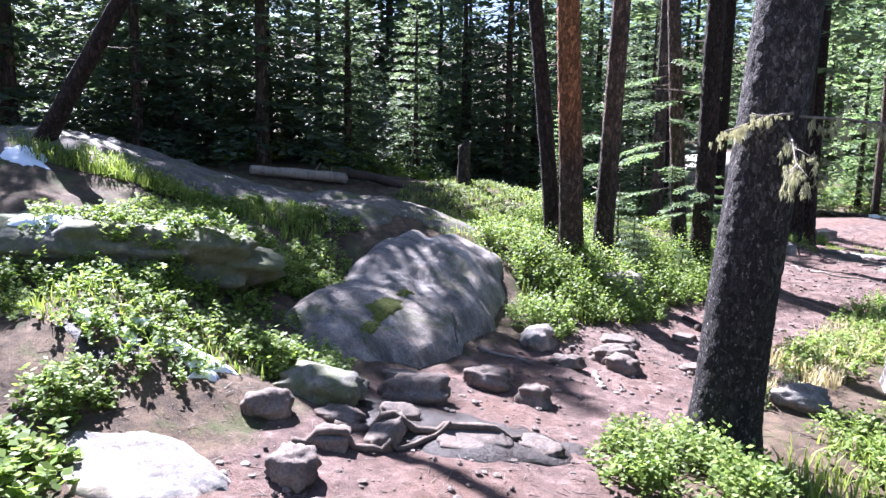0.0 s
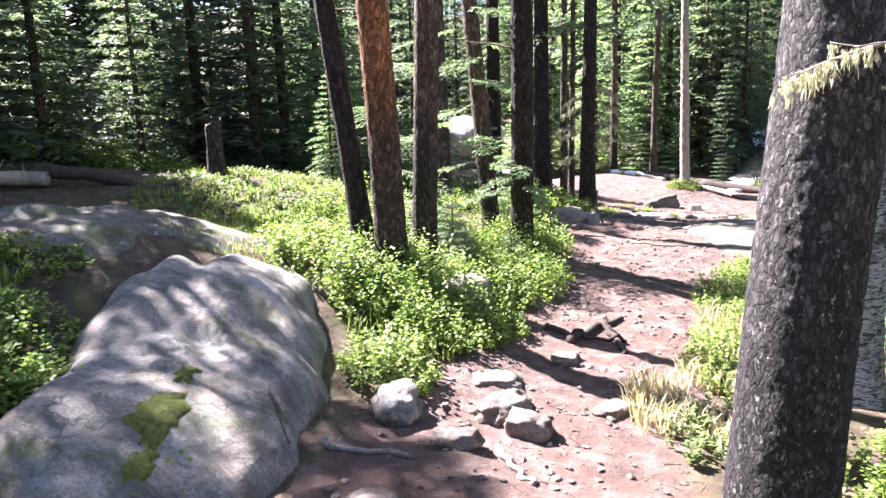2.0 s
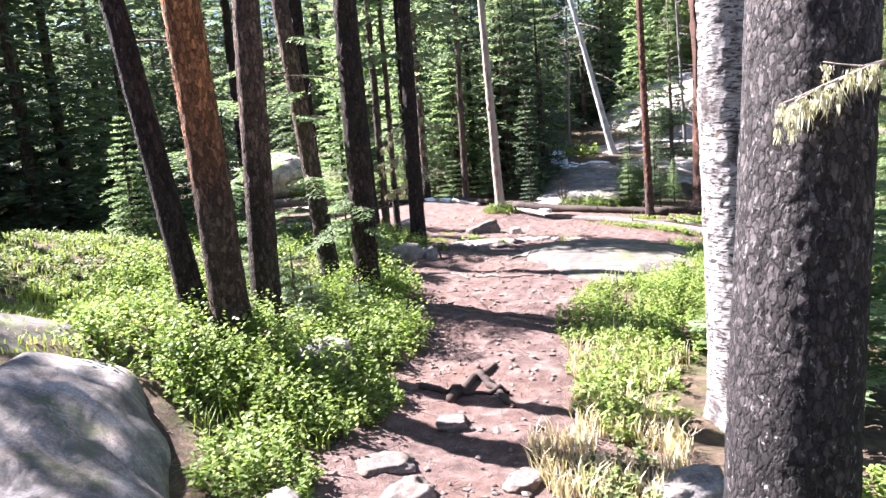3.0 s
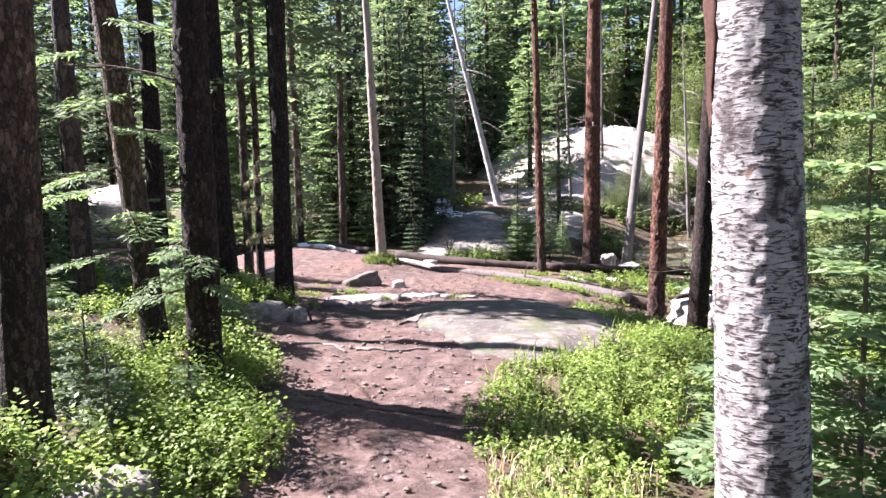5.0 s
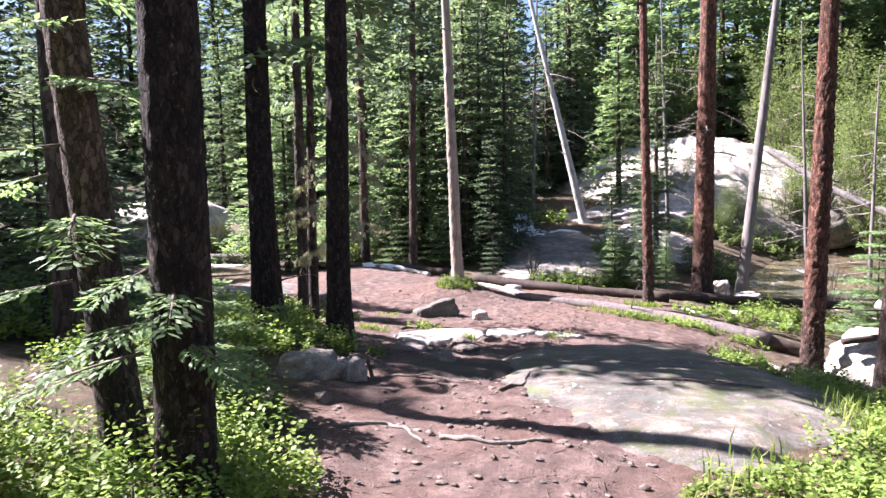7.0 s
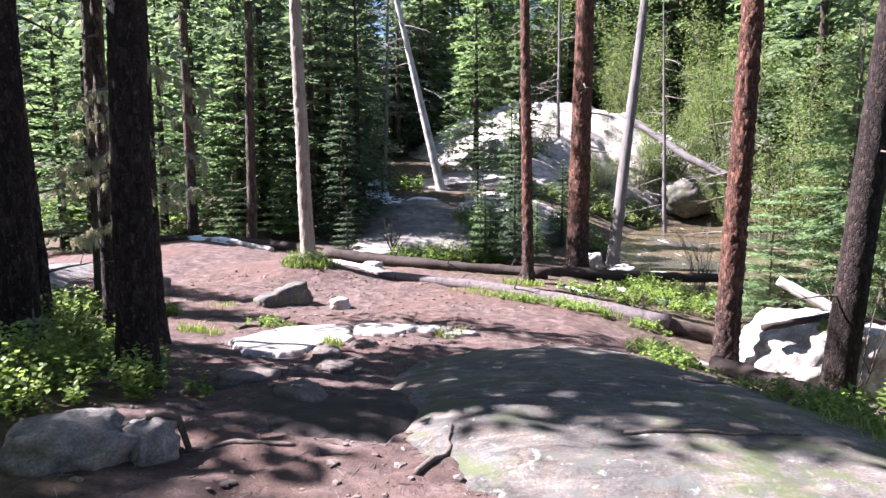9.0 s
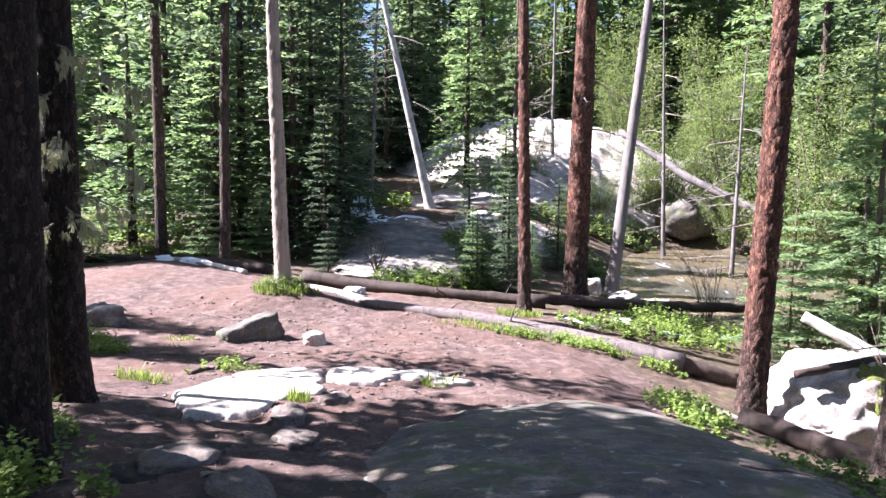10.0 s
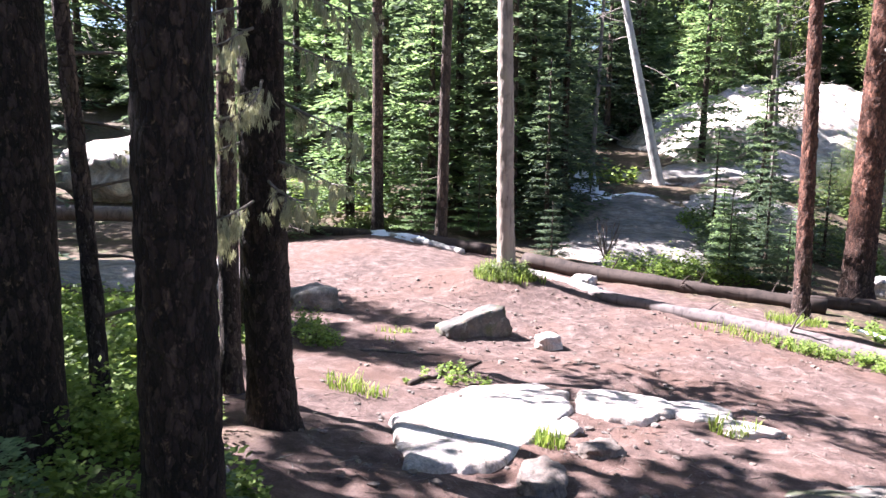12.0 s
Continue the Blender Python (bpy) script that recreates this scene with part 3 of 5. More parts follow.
def torn_bark(ob, r):
    """A strip of bark torn loose from the pale trunk, rust-coloured inside."""
    verts, faces, n = [], [], 12
    for j in range(n):
        z = 2.10 + .75 * j / (n - 1)
        for i in range(6):
            a = radians(166 + 4.5 * i * min(1, .25 + j / 7) + 12 * noise.noise(Vector((j * .6, 3, 0))))
            q = r * (1 - .82 * z / 18) + .006 + .024 * (1 - i / 5) * (.2 + j / n) + .008 * noise.noise(Vector((i, j * .7, 0)))
            verts.append((math.cos(a) * q - .014 * z, math.sin(a) * q + .05 * z, z))
    faces = [(j * 6 + i, j * 6 + i + 1, j * 6 + 7 + i, j * 6 + 6 + i) for j in range(n - 1) for i in range(5)]
    d = mesh("torn_bark", verts, faces, plain("torn_bark", (.060, .028, .018), .9, .45, 25))
    flap = part("torn_bark", d, ob, "loose strip of rust-brown torn bark")
    thick = flap.modifiers.new("thickness", "SOLIDIFY")
    thick.thickness = .012


torn_bark(birch, .2)

FIRS = []
for k, (h, rad, n, mat, tuft) in enumerate(((8.5, 1.7, 130, NEEDLES, .22), (10, 2.0, 140, NEEDLES, .24), (7, 1.6, 120, NEEDLES_FRESH, .20), (9, 1.9, 130, NEEDLES_DULL, .24),
                                            (10.5, 2.1, 140, NEEDLES_DULL, .26), (15, 2.8, 150, NEEDLES, .42), (13, 2.6, 140, NEEDLES_FRESH, .40))):
    FIRS.append((crown_mesh("crown", .35 + .2 * (k % 3), h, rad, n, 60 + k, mat, 19, tuft, tuft * .22, .7, .42, .12),
                 trunk_mesh((0, 0), (0, 0), .08 + .007 * h, h, BARK_FAR, 30 + k, sides=10, fine=.5)))


def wood_fir(x, y, kind, scale=1.0, turn=0.0, group="firs of the wood"):
    label = ("dense green fir of the surrounding wood", "tall green fir of the surrounding wood", "young light-green fir at the wood's edge",
             "shaded dark-green fir of the wood", "tall shaded fir of the wood", "distant tall fir of the wood", "distant light-green fir of the slope")[kind]
    ob = thing("fir_tree", None, label, "tree", group=group, at=pose(x, y, float(land(x, y)) - .05, 0, 0, turn) @ Matrix.Scale(scale, 4))
    part("trunk", FIRS[kind][1], ob)
    part("crown", FIRS[kind][0], ob)
    return ob


def plant_wood():
    rng = random.Random(5)
    spots = []

    def area(count, x0, x1, y0, y1, kinds, gap, lo=.8, hi=1.15, keep=lambda x, y: True):
        tries = 0
        while count and tries < 4000:
            tries += 1
            x, y = rng.uniform(x0, x1), rng.uniform(y0, y1)
            if not keep(x, y) or any((x - a) ** 2 + (y - b) ** 2 < gap * gap for a, b in spots):
                continue
            spots.append((x, y))
            wood_fir(x, y, rng.choice(kinds), rng.uniform(lo, hi), rng.uniform(0, 360))
            count -= 1

    # the dark wood beyond the ridge, the wood ahead, the slope across the stream
    area(26, -17, -8.2, -2, 14, (0, 1, 3, 4), 1.7, .75, 1.0, keep=lambda x, y: (y > 2.5 - (x + 8.2) * .2 or x < -11) and abs(y - 3 + .4 * (x + 8.4)) > 2.3)
    area(9, -15, -8.4, 0, 8, (2, 0, 3), 1.5, .5, .62, keep=lambda x, y: abs(y - 3 + .4 * (x + 8.4)) < 2.3)
    area(16, -30, -17, -6, 22, (5, 5, 4), 2.6, .8, 1.1)
    area(10, -18, -9, -13, -4, (0, 1, 3, 4), 2.2)
    area(14, -24, -11, 19, 34, (5, 1, 4), 2.2, .7, 1.0, keep=lambda x, y: abs(x + .55 * y) > 1.9 and abs(y - 22.3 + .4 * (x + 11)) > 2.4)
    area(18, -9, 4.5, 26, 40, (0, 1, 2, 3, 6), 2.0, .9, 1.2)
    area(24, -14, 8, 40, 58, (5, 5, 6), 2.4, .9, 1.3)
    area(30, 6, 34, 36, 60, (5, 6, 6), 2.4, 1.0, 1.4)
    area(10, 20, 34, 8, 34, (6, 5, 2), 3.0, .7, 1.0)
    area(22, 16, 40, 22, 48, (6, 5, 6), 2.4, .8, 1.2)
    area(16, -32, -8, 34, 52, (5, 5, 6), 2.6, .9, 1.3)
    area(7, 6, 20, -24, -10, (5, 1), 3.5)


plant_wood()
# single firs that can be told apart
for x, y, k, s in ((-8.3, -1.0, 3, .9), (-6.2, 8.8, 3, .6), (-4.7, 6.0, 2, .36), (-6.9, 6.6, 2, .7), (-5.0, 3.5, 2, .28), (-9.3, .9, 0, .72), (-8.9, -3.0, 4, .68), (-10.2, -4.6, 3, 1.1), (-10.6, -1.6, 4, 1.0), (-.2, 19.2, 3, .42), (.2, 21.6, 3, .75), (-1.0, 20.6, 0, .95), (-4.6, 19.8, 2, .85), (-2.9, 20.8, 2, .9), (-1.4, 23.0, 0, 1.05), (-4.4, 22.6, 1, 1.0), (-.6, 22.0, 3, .8), (-2.4, 22.0, 4, .95), (-1.0, 24.6, 3, 1.0), (.2, 24.6, 3, .5), (3.0, 16.6, 2, .16),
                   (2.9, 17.2, 2, .23), (3.7, 17.3, 3, .26), (3.1, 18.8, 0, .30), (4.3, 17.6, 2, .2), (3.9, 18.6, 0, .40), (5.4, 19.3, 3, .26), (-16.9, 7.9, 5, 1.0), (-16.3, 8.6, 5, 1.0), (-18.3, 9.3, 5, 1.0), (-17.5, 10.3, 5, 1.0), (-6.4, 18.2, 2, .8), (8.6, 12.6, 2, .28), (7.6, 10.9, 2, .2), (-5.6, 17.6, 0, .6)):
    wood_fir(x, y, k, s, x * 50, "single firs beside the trail")


# ---------------------------------------------------------------- rock, by the trail from its start
bedrock(-1.42, -3.42, 1.80, .84, .27, "long weathered granite boulder sloping to the trail", GRANITE_MOSS, 116, 3.3, "boulder", edge=3.4, rough=.02, ragged=.36, relief=.055)
rock(-2.62, -5.62, (1.32, .92, .36), "flat-topped mossy granite boulder with grass on it", GRANITE_MOSSY, 47, 4.1, sub=5, z=.90, tilt=(-4, 3), lump=.22, blocky=.45, flat=.3, crease=.06, name="boulder")
bedrock(-4.3, -2.5, 2.6, 1.5, .03, "broad smooth granite ledge along the ridge", GRANITE_WORN, 40, 5.2, "ledge", rough=.05, relief=.05)
bedrock(-6.0, -4.6, 3.0, 1.6, .12, "sloping granite ledge with grassy strips", GRANITE_WORN, 46, 6.4, "ledge", rough=.05, relief=.05)
bedrock(.38, -6.72, .56, .36, .03, "low grey granite slab half buried in dirt", GRANITE_MOSS, 30, 7.7, "slab", edge=5, relief=.03, corners=8)
for x, y, s, t, e, lab, mt in ((-.10, -5.38, (.34, .20, .13), 35, 1.2, "mossy flat stone at the trail's edge", GRANITE_MOSSY), (.12, -4.75, (.25, .15, .12), 40, 2.2, "rounded grey stone in the trail", STONE),
                               (.50, -3.95, (.13, .10, .10), 10, 3.4, "small pale wedge-shaped stone", STONE), (.27, -5.50, (.15, .09, .05), 30, 4.4, "flat pale stone in the trail", STONE),
                               (.08, -5.85, (.15, .11, .10), 60, 5.4, "grey rounded stone in the trail", STONE), (.80, -6.15, (.13, .12, .11), 15, 6.4, "blocky pale stone beside a slab", STONE),
                               (.05, -3.95, (.20, .13, .10), 35, 7.4, "half-buried rounded stone in the trail", STONE), (-.45, -2.72, (.16, .22, .13), 20, 8.4, "pale upright slab stone below shrubs", GRANITE),
                               (.36, -2.55, (.16, .12, .09), 5, 9.4, "brown-grey angular stone in the trail", STONE), (.12, -2.35, (.22, .13, .09), 70, 10.4, "brown-grey angular stone in the trail", STONE),
                               (.05, -2.95, (.15, .10, .08), 30, 11.4, "brown-grey angular stone in the trail", STONE), (-.90, -.62, (.26, .20, .20), 30, 12.4, "grey stone among green shrubs", GRANITE),
                               (1.65, -2.1, (.24, .16, .12), 20, 13.4, "dark stone behind the large trunk", GRANITE), (-1.27, 4.25, (.26, .19, .15), 20, 14.4, "rounded grey boulder beside the trail", GRANITE),
                               (-.98, 4.40, (.17, .13, .12), 60, 15.4, "rounded grey boulder beside the trail", GRANITE), (-1.0, 3.6, (.06, .05, .05), 60, 16.4, "small loose grey stone on dirt", STONE),
                               (-1.9, 3.9, (.2, .16, .12), 60, 16.9, "grey stone in shaded undergrowth", GRANITE),
                               (-.18, 11.0, (.15, .12, .11), 30, 18.4, "small pale pointed rock on the dirt", GRANITE_PALE),
                               (-2.95, 11.9, (.33, .26, .22), 30, 19.4, "rounded grey boulder behind the trunks", GRANITE), (-1.62, 6.35, (.11, .09, .09), 30, 20.4, "small grey stone at a trunk's foot", GRANITE_PALE),
                               (6.0, 16.6, (.35, .25, .2), 10, 21.4, "pale stone at the stream's edge", GRANITE_PALE), (6.9, 16.9, (.45, .3, .22), 40, 22.4, "pale stone at the stream's edge", GRANITE_PALE),
                               (5.6, 17.4, (.3, .25, .25), 70, 23.4, "pale stone at the stream's edge", GRANITE_PALE), (.35, 14.9, (.3, .2, .12), 70, 24.4, "pale stone behind the fallen log", GRANITE_PALE),
                               (.1, 7.75, (.14, .1, .06), 20, 26.1, "small muddy stone in the trail", STONE), (-.25, 7.15, (.2, .13, .06), 80, 27.1, "flat muddy stone in the trail", STONE), (-.75, 6.0, (.22, .16, .07), 30, 28.1, "flat muddy stone in the trail", STONE),
                               (-.35, 5.55, (.25, .14, .07), 110, 29.1, "flat muddy stone in the trail", STONE), (-.15, 6.5, (.18, .12, .06), 140, 30.1, "flat muddy stone in the trail", STONE)):
    rock(x, y, s, lab, mt, t, e, .33, 4, blocky=.38, lump=.3)
for x, y, sz, t, e, tl in ((.92, -5.02, (.24, .16, .07), 50, 51.0, 12), (.62, -5.42, (.20, .10, .09), 120, 52.0, -14), (1.15, -4.70, (.16, .10, .06), 20, 53.0, 10), (.40, -5.15, (.14, .09, .08), 75, 54.0, 20),
                           (-.2, -4.6, (.18, .12, .07), 15, 55.0, -8), (.55, -5.75, (.12, .10, .08), 40, 56.0, 10), (-.1, -1.9, (.2, .12, .06), 30, 57.0, 6), (.75, -2.0, (.14, .1, .05), 60, 58.0, 0), (.2, -1.2, (.12, .09, .05), 10, 59.0, 0)):
    rock(x, y, sz, "angular slab of stone stepping the trail", STONE, t, e, .4, 4, tilt=(tl, tl * .5), blocky=.5, lump=.24, flat=.3)
rock(-.97, 11.3, (.44, .20, .20), "wedge-shaped grey rock on the dirt", GRANITE_WORN, 34, 17.4, .36, 4, tilt=(-8, -14), blocky=.8, lump=.12, flat=.1)
bedrock(1.62, 5.25, 1.75, 2.85, .10, "smooth domed bedrock slab across the trail", GRANITE_WORN, -6, 31.0, rough=.03, edge=3)
bedrock(-.62, 8.20, .56, 1.45, .022, "flat pale bedrock slab with broken edges", GRANITE_PALE, -14, 32.0, edge=16, rough=.012, corners=9)
bedrock(.34, 8.92, .46, .44, .045, "pale broken bedrock piece in the dirt", GRANITE_PALE, 10, 33.0, edge=16, rough=.012, corners=7)
bedrock(.86, 8.90, .26, .40, .030, "pale broken bedrock piece in the dirt", GRANITE_PALE, -10, 35.5, edge=16, rough=.012, corners=6)
rock(1.10, 8.55, (.22, .11, .08), "pale broken bedrock piece with a grass tuft", GRANITE_PALE, -10, 34.0, sub=4, z=-.43, blocky=.5, flat=.3, name="bedrock_slab")
rock(-.12, 8.15, (.17, .13, .10), "pale broken bedrock piece in the dirt", GRANITE_PALE, 40, 35.0, sub=4, z=-.37, blocky=.5, name="bedrock_slab")
rock(6.1, 9.75, (1.15, .95, .72), "pale granite boulder with moss below two trunks", GRANITE_PALE, 20, 36.0, sub=5, z=-1.22, lump=.15, name="boulder")
rock(7.4, 9.2, (.6, .5, .4), "small mossy boulder under leaning poles", GRANITE_MOSSY, 20, 36.6, sub=4, z=-1.5, lump=.2, name="boulder")
bedrock(4.9, 22.6, 2.0, 2.6, .14, "pale bedrock shelf above the stream", GRANITE_PALE, 10, 45.0, edge=4, rough=.06)
# dark sheet that paints the large trunk's shade between the stones
bedrock(.62, -4.95, .80, .50, -.006, "dark sheet painting trunk shade between trail stones", SHADED_MUD, 40, 49.0, "dark_earth_patch", edge=4, rough=.05, ragged=1.0)
bedrock(-.75, -6.35, .55, .30, -.008, "patch of dark earth among small plants", SHADED_MUD, 40, 47.0, "dark_earth_patch", edge=4, rough=.04, ragged=1.1)
# wet mud, coloured darker to hold the shade over this dip too
bedrock(-.30, 5.75, .72, 1.35, -.004, "wet mud with painted shade in a trail dip", SHADED_MUD, 12, 46.0, "dark_earth_patch", edge=4, rough=.045, ragged=1.0)
bedrock(1.75, 20.2, 1.9, 4.2, .22, "smooth grey bedrock slope in shade", GRANITE, -6, 37.0, edge=3)
rock(5.0, 27.0, (3.0, 2.4, .75), "sunlit pale granite outcrop beyond the dead tree", GRANITE_PALE, 10, 38.0, sub=5, z=.25, lump=.28, crease=.03, name="outcrop")
bedrock(8.5, 31.0, 5.6, 6.2, 2.4, "high sunlit pale granite outcrop above the stream", GRANITE_PALE, 10, 39.0, "outcrop", edge=2.0, rough=.16, relief=.13)
rock(15.0, 29.5, (3.0, 2.4, 2.0), "grey granite outcrop across the stream", GRANITE, 10, 40.0, sub=5, z=.6, lump=.25, name="outcrop")
rock(11.6, 25.0, (1.1, .8, .7), "dark boulder at the far bank", GRANITE_WORN, 10, 41.0, sub=4, z=.0, lump=.25, name="boulder")
rock(-11.0, 22.4, (2.1, 1.3, 1.05), "sunlit pale boulder beyond the trunks", GRANITE_PALE, 20, 42.0, sub=4, z=.5, lump=.2, name="boulder")
bedrock(-6.4, 12.8, 2.6, 1.9, .2, "shaded grey bedrock behind the trunks", GRANITE, 30, 43.0, edge=3)
rock(-19.5, 15.5, (2.4, 1.8, 1.3), "sunlit pale boulder glimpsed through the wood", GRANITE_PALE, 20, 44.0, sub=4, z=1.2, lump=.2, name="boulder")


# ---------------------------------------------------------------- dead wood, roots and snow
bpy.context.view_layer.update()


def log(line, r0, r1, label, mat, seed, name="fallen_log", sides=22, stubs=0, relief=.012, rest=.75, heights=None):
    """A fallen trunk along plan points (x, y), bedded on the ground, or at the given heights."""
    pts = []
    for i in range(len(line) - 1):
        for k in range(10):
            t = k / 10
            pts.append([line[i][a] + (line[i + 1][a] - line[i][a]) * t for a in (0, 1)] + [i + t])
    pts.append([*line[-1], len(line) - 1])
    n = len(pts)
    radii = [r0 + (r1 - r0) * i / (n - 1) for i in range(n)]
    ends = [float(land(*line[0])), float(land(*line[-1]))]
    row = []
    for i, (x, y, t) in enumerate(pts):
        if heights:
            z = float(np.interp(t, range(len(heights)), heights))
        elif r0 < .05:
            z = top_z(x, y) + radii[i] * rest
        else:
            z = .45 * float(land(x, y)) + .55 * (ends[0] + (ends[1] - ends[0]) * i / (n - 1)) + radii[i] * rest
        w = noise.noise(Vector((seed * 3.7, i * .35, 0))) * .03
        row.append(Vector((x + w, y + w, z)))
    o = row[0].copy()
    v, f = tube([p - o for p in row], radii, sides, relief, 9, seed)
    ob = thing(name, None, label, "log", at=Matrix.Translation(o))
    part("trunk", mesh("trunk", v, f, mat), ob)
    rng = random.Random(int(seed * 10))
    for _ in range(stubs):
        i = rng.randrange(2, n - 2)
        a = rng.uniform(.2, 2.9)
        w = (row[i + 1] - row[i]).normalized()
        side = w.cross(Vector((0, 0, 1))).normalized()
        d = side * math.cos(a) + Vector((0, 0, math.sin(a)))
        v, f = branch_tubes(row[i] - o + d * radii[i] * .8, d + w * .4, rng.uniform(.12, .4), .016, rng, 1, 5)
        part("branch_stub", mesh("branch_stub", v, f, mat), ob)
    return ob


log(((.40, 13.68), (2.6, 12.35), (4.62, 11.02)), .080, .150, "long grey barkless fallen log beside the dirt", LOGWOOD, 1.3, stubs=4, sides=30, rest=.7, relief=.024)
log(((4.55, 11.12), (5.35, 10.95)), .12, .09, "broken rotten end of the fallen log", ROTTEN, 2.3, relief=.03)
log(((-.55, 16.1), (1.4, 15.1), (3.7, 14.35)), .13, .11, "dark rotting fallen log behind the trail", ROTTEN, 3.3, stubs=6, relief=.03)
log(((3.4, 15.0), (6.2, 15.1), (8.4, 15.9)), .12, .09, "dark fallen log reaching the stream", ROTTEN, 4.3, stubs=4, relief=.028, heights=(-.78, -.98, -1.2))
log(((-6.2, 19.2), (-3.4, 17.4), (-1.2, 16.4)), .13, .12, "dark mossy fallen log at the wood's edge", ROTTEN, 5.3, stubs=2)
log(((-1.0, 14.75), (.55, 13.75)), .07, .08, "short pale broken log piece", SNAG_WHITE, 6.3)
log(((-12.4, 17.0), (-9.0, 17.9), (-6.2, 18.6)), .17, .14, "weathered grey log beyond the trunks", LOGWOOD, 7.3, heights=(-.02, -.1, -.2))
log(((-6.95, -2.0), (-6.7, -1.2), (-6.45, -.5)), .075, .095, "weathered grey fallen log on the granite ridge", SNAG, 8.3, stubs=2, heights=(1.36, 1.28, 1.20))
log(((-6.45, -.5), (-6.1, -.05), (-5.75, .3)), .09, .05, "dark root plate end of the bleached log", ROTTEN, 9.3, heights=(1.30, 1.20, 1.02))
log(((6.35, 11.1), (7.0, 10.5), (7.8, 9.8)), .075, .09, "pale debarked pole leaning by the boulder", SNAG_WHITE, 10.3, heights=(-.38, -.78, -1.35))
log(((5.0, 9.2), (6.2, 9.4), (7.4, 9.6)), .045, .055, "dark thin pole lying across the boulder", ROTTEN, 11.3, heights=(-.62, -.52, -.85))
log(((4.15, 8.75), (4.7, 7.7), (5.1, 6.7)), .11, .09, "dark rotten log at the slab's edge", ROTTEN, 12.3, relief=.03)
log(((4.05, 9.35), (4.55, 8.3)), .035, .025, "reddish splintered stick beside the log", DRYTWIG, 13.3, name="fallen_branch")
log(((12.6, 21.5), (10.8, 23.5), (9.3, 25.5)), .14, .1, "dark dead trunk leaning over the far bank", SNAG_DARK, 14.3, heights=(.2, 1.4, 2.9), stubs=4)
log(((-3.1, 17.1), (-2.3, 16.5), (-1.6, 16.05)), .05, .06, "pale splintered wood beside the trail", SNAG_WHITE, 15.3)
for line, r, lab, mt, e in ((((.26, -2.84), (.44, -3.03), (.62, -3.24)), .024, "pale bare stick lying on the trail", DRYTWIG, 21), (((-.58, -3.42), (-.35, -3.40), (-.08, -3.26)), .024, "pale bent root across the trail", DRYTWIG, 22),
                            (((-.95, -3.35), (-.62, -3.62)), .014, "dark twig on the trail", TWIG, 23), (((.12, -.80), (.22, -.45), (.40, -.02)), .045, "dark twisted root rising from the trail", ROTTEN, 24),
                            (((.30, -.30), (.50, -.62), (.62, -.95)), .035, "dark twisted root in the trail", ROTTEN, 25), (((-.15, -.55), (.22, -.62), (.55, -.60)), .030, "dark root across the trail", ROTTEN, 26),
                            (((-.35, 1.7), (.2, 1.45), (1.0, 1.25)), .020, "worn root across the trail", TWIG, 27), (((1.35, 4.35), (1.8, 4.28), (2.3, 4.34)), .013, "dark twig on the bedrock slab", TWIG, 28),
                            (((.25, 4.0), (.42, 4.25), (.50, 4.6)), .016, "dark stick on the wet slab edge", TWIG, 29), (((-.10, 3.0), (.25, 2.9), (.60, 3.05)), .020, "pale knotted root in the dirt", DRYTWIG, 30),
                            (((-.75, 3.05), (-.45, 3.2), (-.2, 2.9)), .018, "pale knotted root in the dirt", DRYTWIG, 31), (((-1.0, 4.4), (-.65, 4.55), (-.3, 4.5)), .018, "dark root beside a boulder", TWIG, 32),
                            (((-1.25, 9.0), (-1.05, 9.6), (-.80, 10.1)), .022, "dark exposed root along the slab", ROTTEN, 33), (((-1.9, 10.1), (-1.5, 10.35), (-1.2, 10.3)), .018, "small broken branch on the dirt", TWIG, 34),
                            (((2.3, 5.7), (2.9, 5.55)), .012, "dark twig on the bedrock slab", TWIG, 35), (((.35, -5.6), (.75, -5.15), (1.05, -4.75)), .030, "worn root stepping across the trail", TWIG, 36),
                            (((.45, -5.95), (.75, -5.55), (.80, -5.1)), .025, "worn root stepping across the trail", TWIG, 37), (((4.5, 9.3), (4.75, 8.8), (4.95, 8.35)), .020, "splintered red-brown stick on litter", TWIG, 39), (((4.62, 9.2), (4.9, 8.9)), .016, "splintered red-brown stick on litter", TWIG, 40),
                            (((-1.8, 12.7), (-1.2, 12.35)), .012, "thin twig on the dirt", TWIG, 38)):
    log(line, r, r * .55, lab, mt, e, name="root" if "root" in lab else "stick", sides=8, relief=r * .3, rest=.6)


def leaning_tree():
    lean = (.43, .44)
    ob = thing("leaning_dead_tree", None, "blackened dead trunk leaning steeply over the ridge", "tree", at=pose(-5.35, -5.55, 1.62))
    part("trunk", trunk_mesh((0, 0), lean, .11, 7, BARK_DARK, 51, sides=18, fine=.2, up_to=4), ob)
    dead_branches(ob, lean, .1, (1.2, 2.1), 51)


def stump(x, y, r, h, label, seed):
    rng = random.Random(seed)
    line = [(0, 0, z) for z in np.linspace(-.1, h, 9)]
    v, f = tube(line, [r * (1 + .5 * math.exp(-max(p[2], 0) / .1)) for p in line], 20, .015, 10, seed)
    v = [p + Vector((0, 0, .14 * noise.noise(Vector((p.x * 9, p.y * 9, seed))) if p.z > h - .01 else 0)) for p in v]
    thing("stump", mesh("stump", v, f, BARK_BROWN), label, "stump", at=pose(x, y, float(land(x, y))))


leaning_tree()
stump(-5.36, 1.24, .11, .72, "broken upright brown stump before the dark wood", 4.4)


bpy.context.view_layer.update()


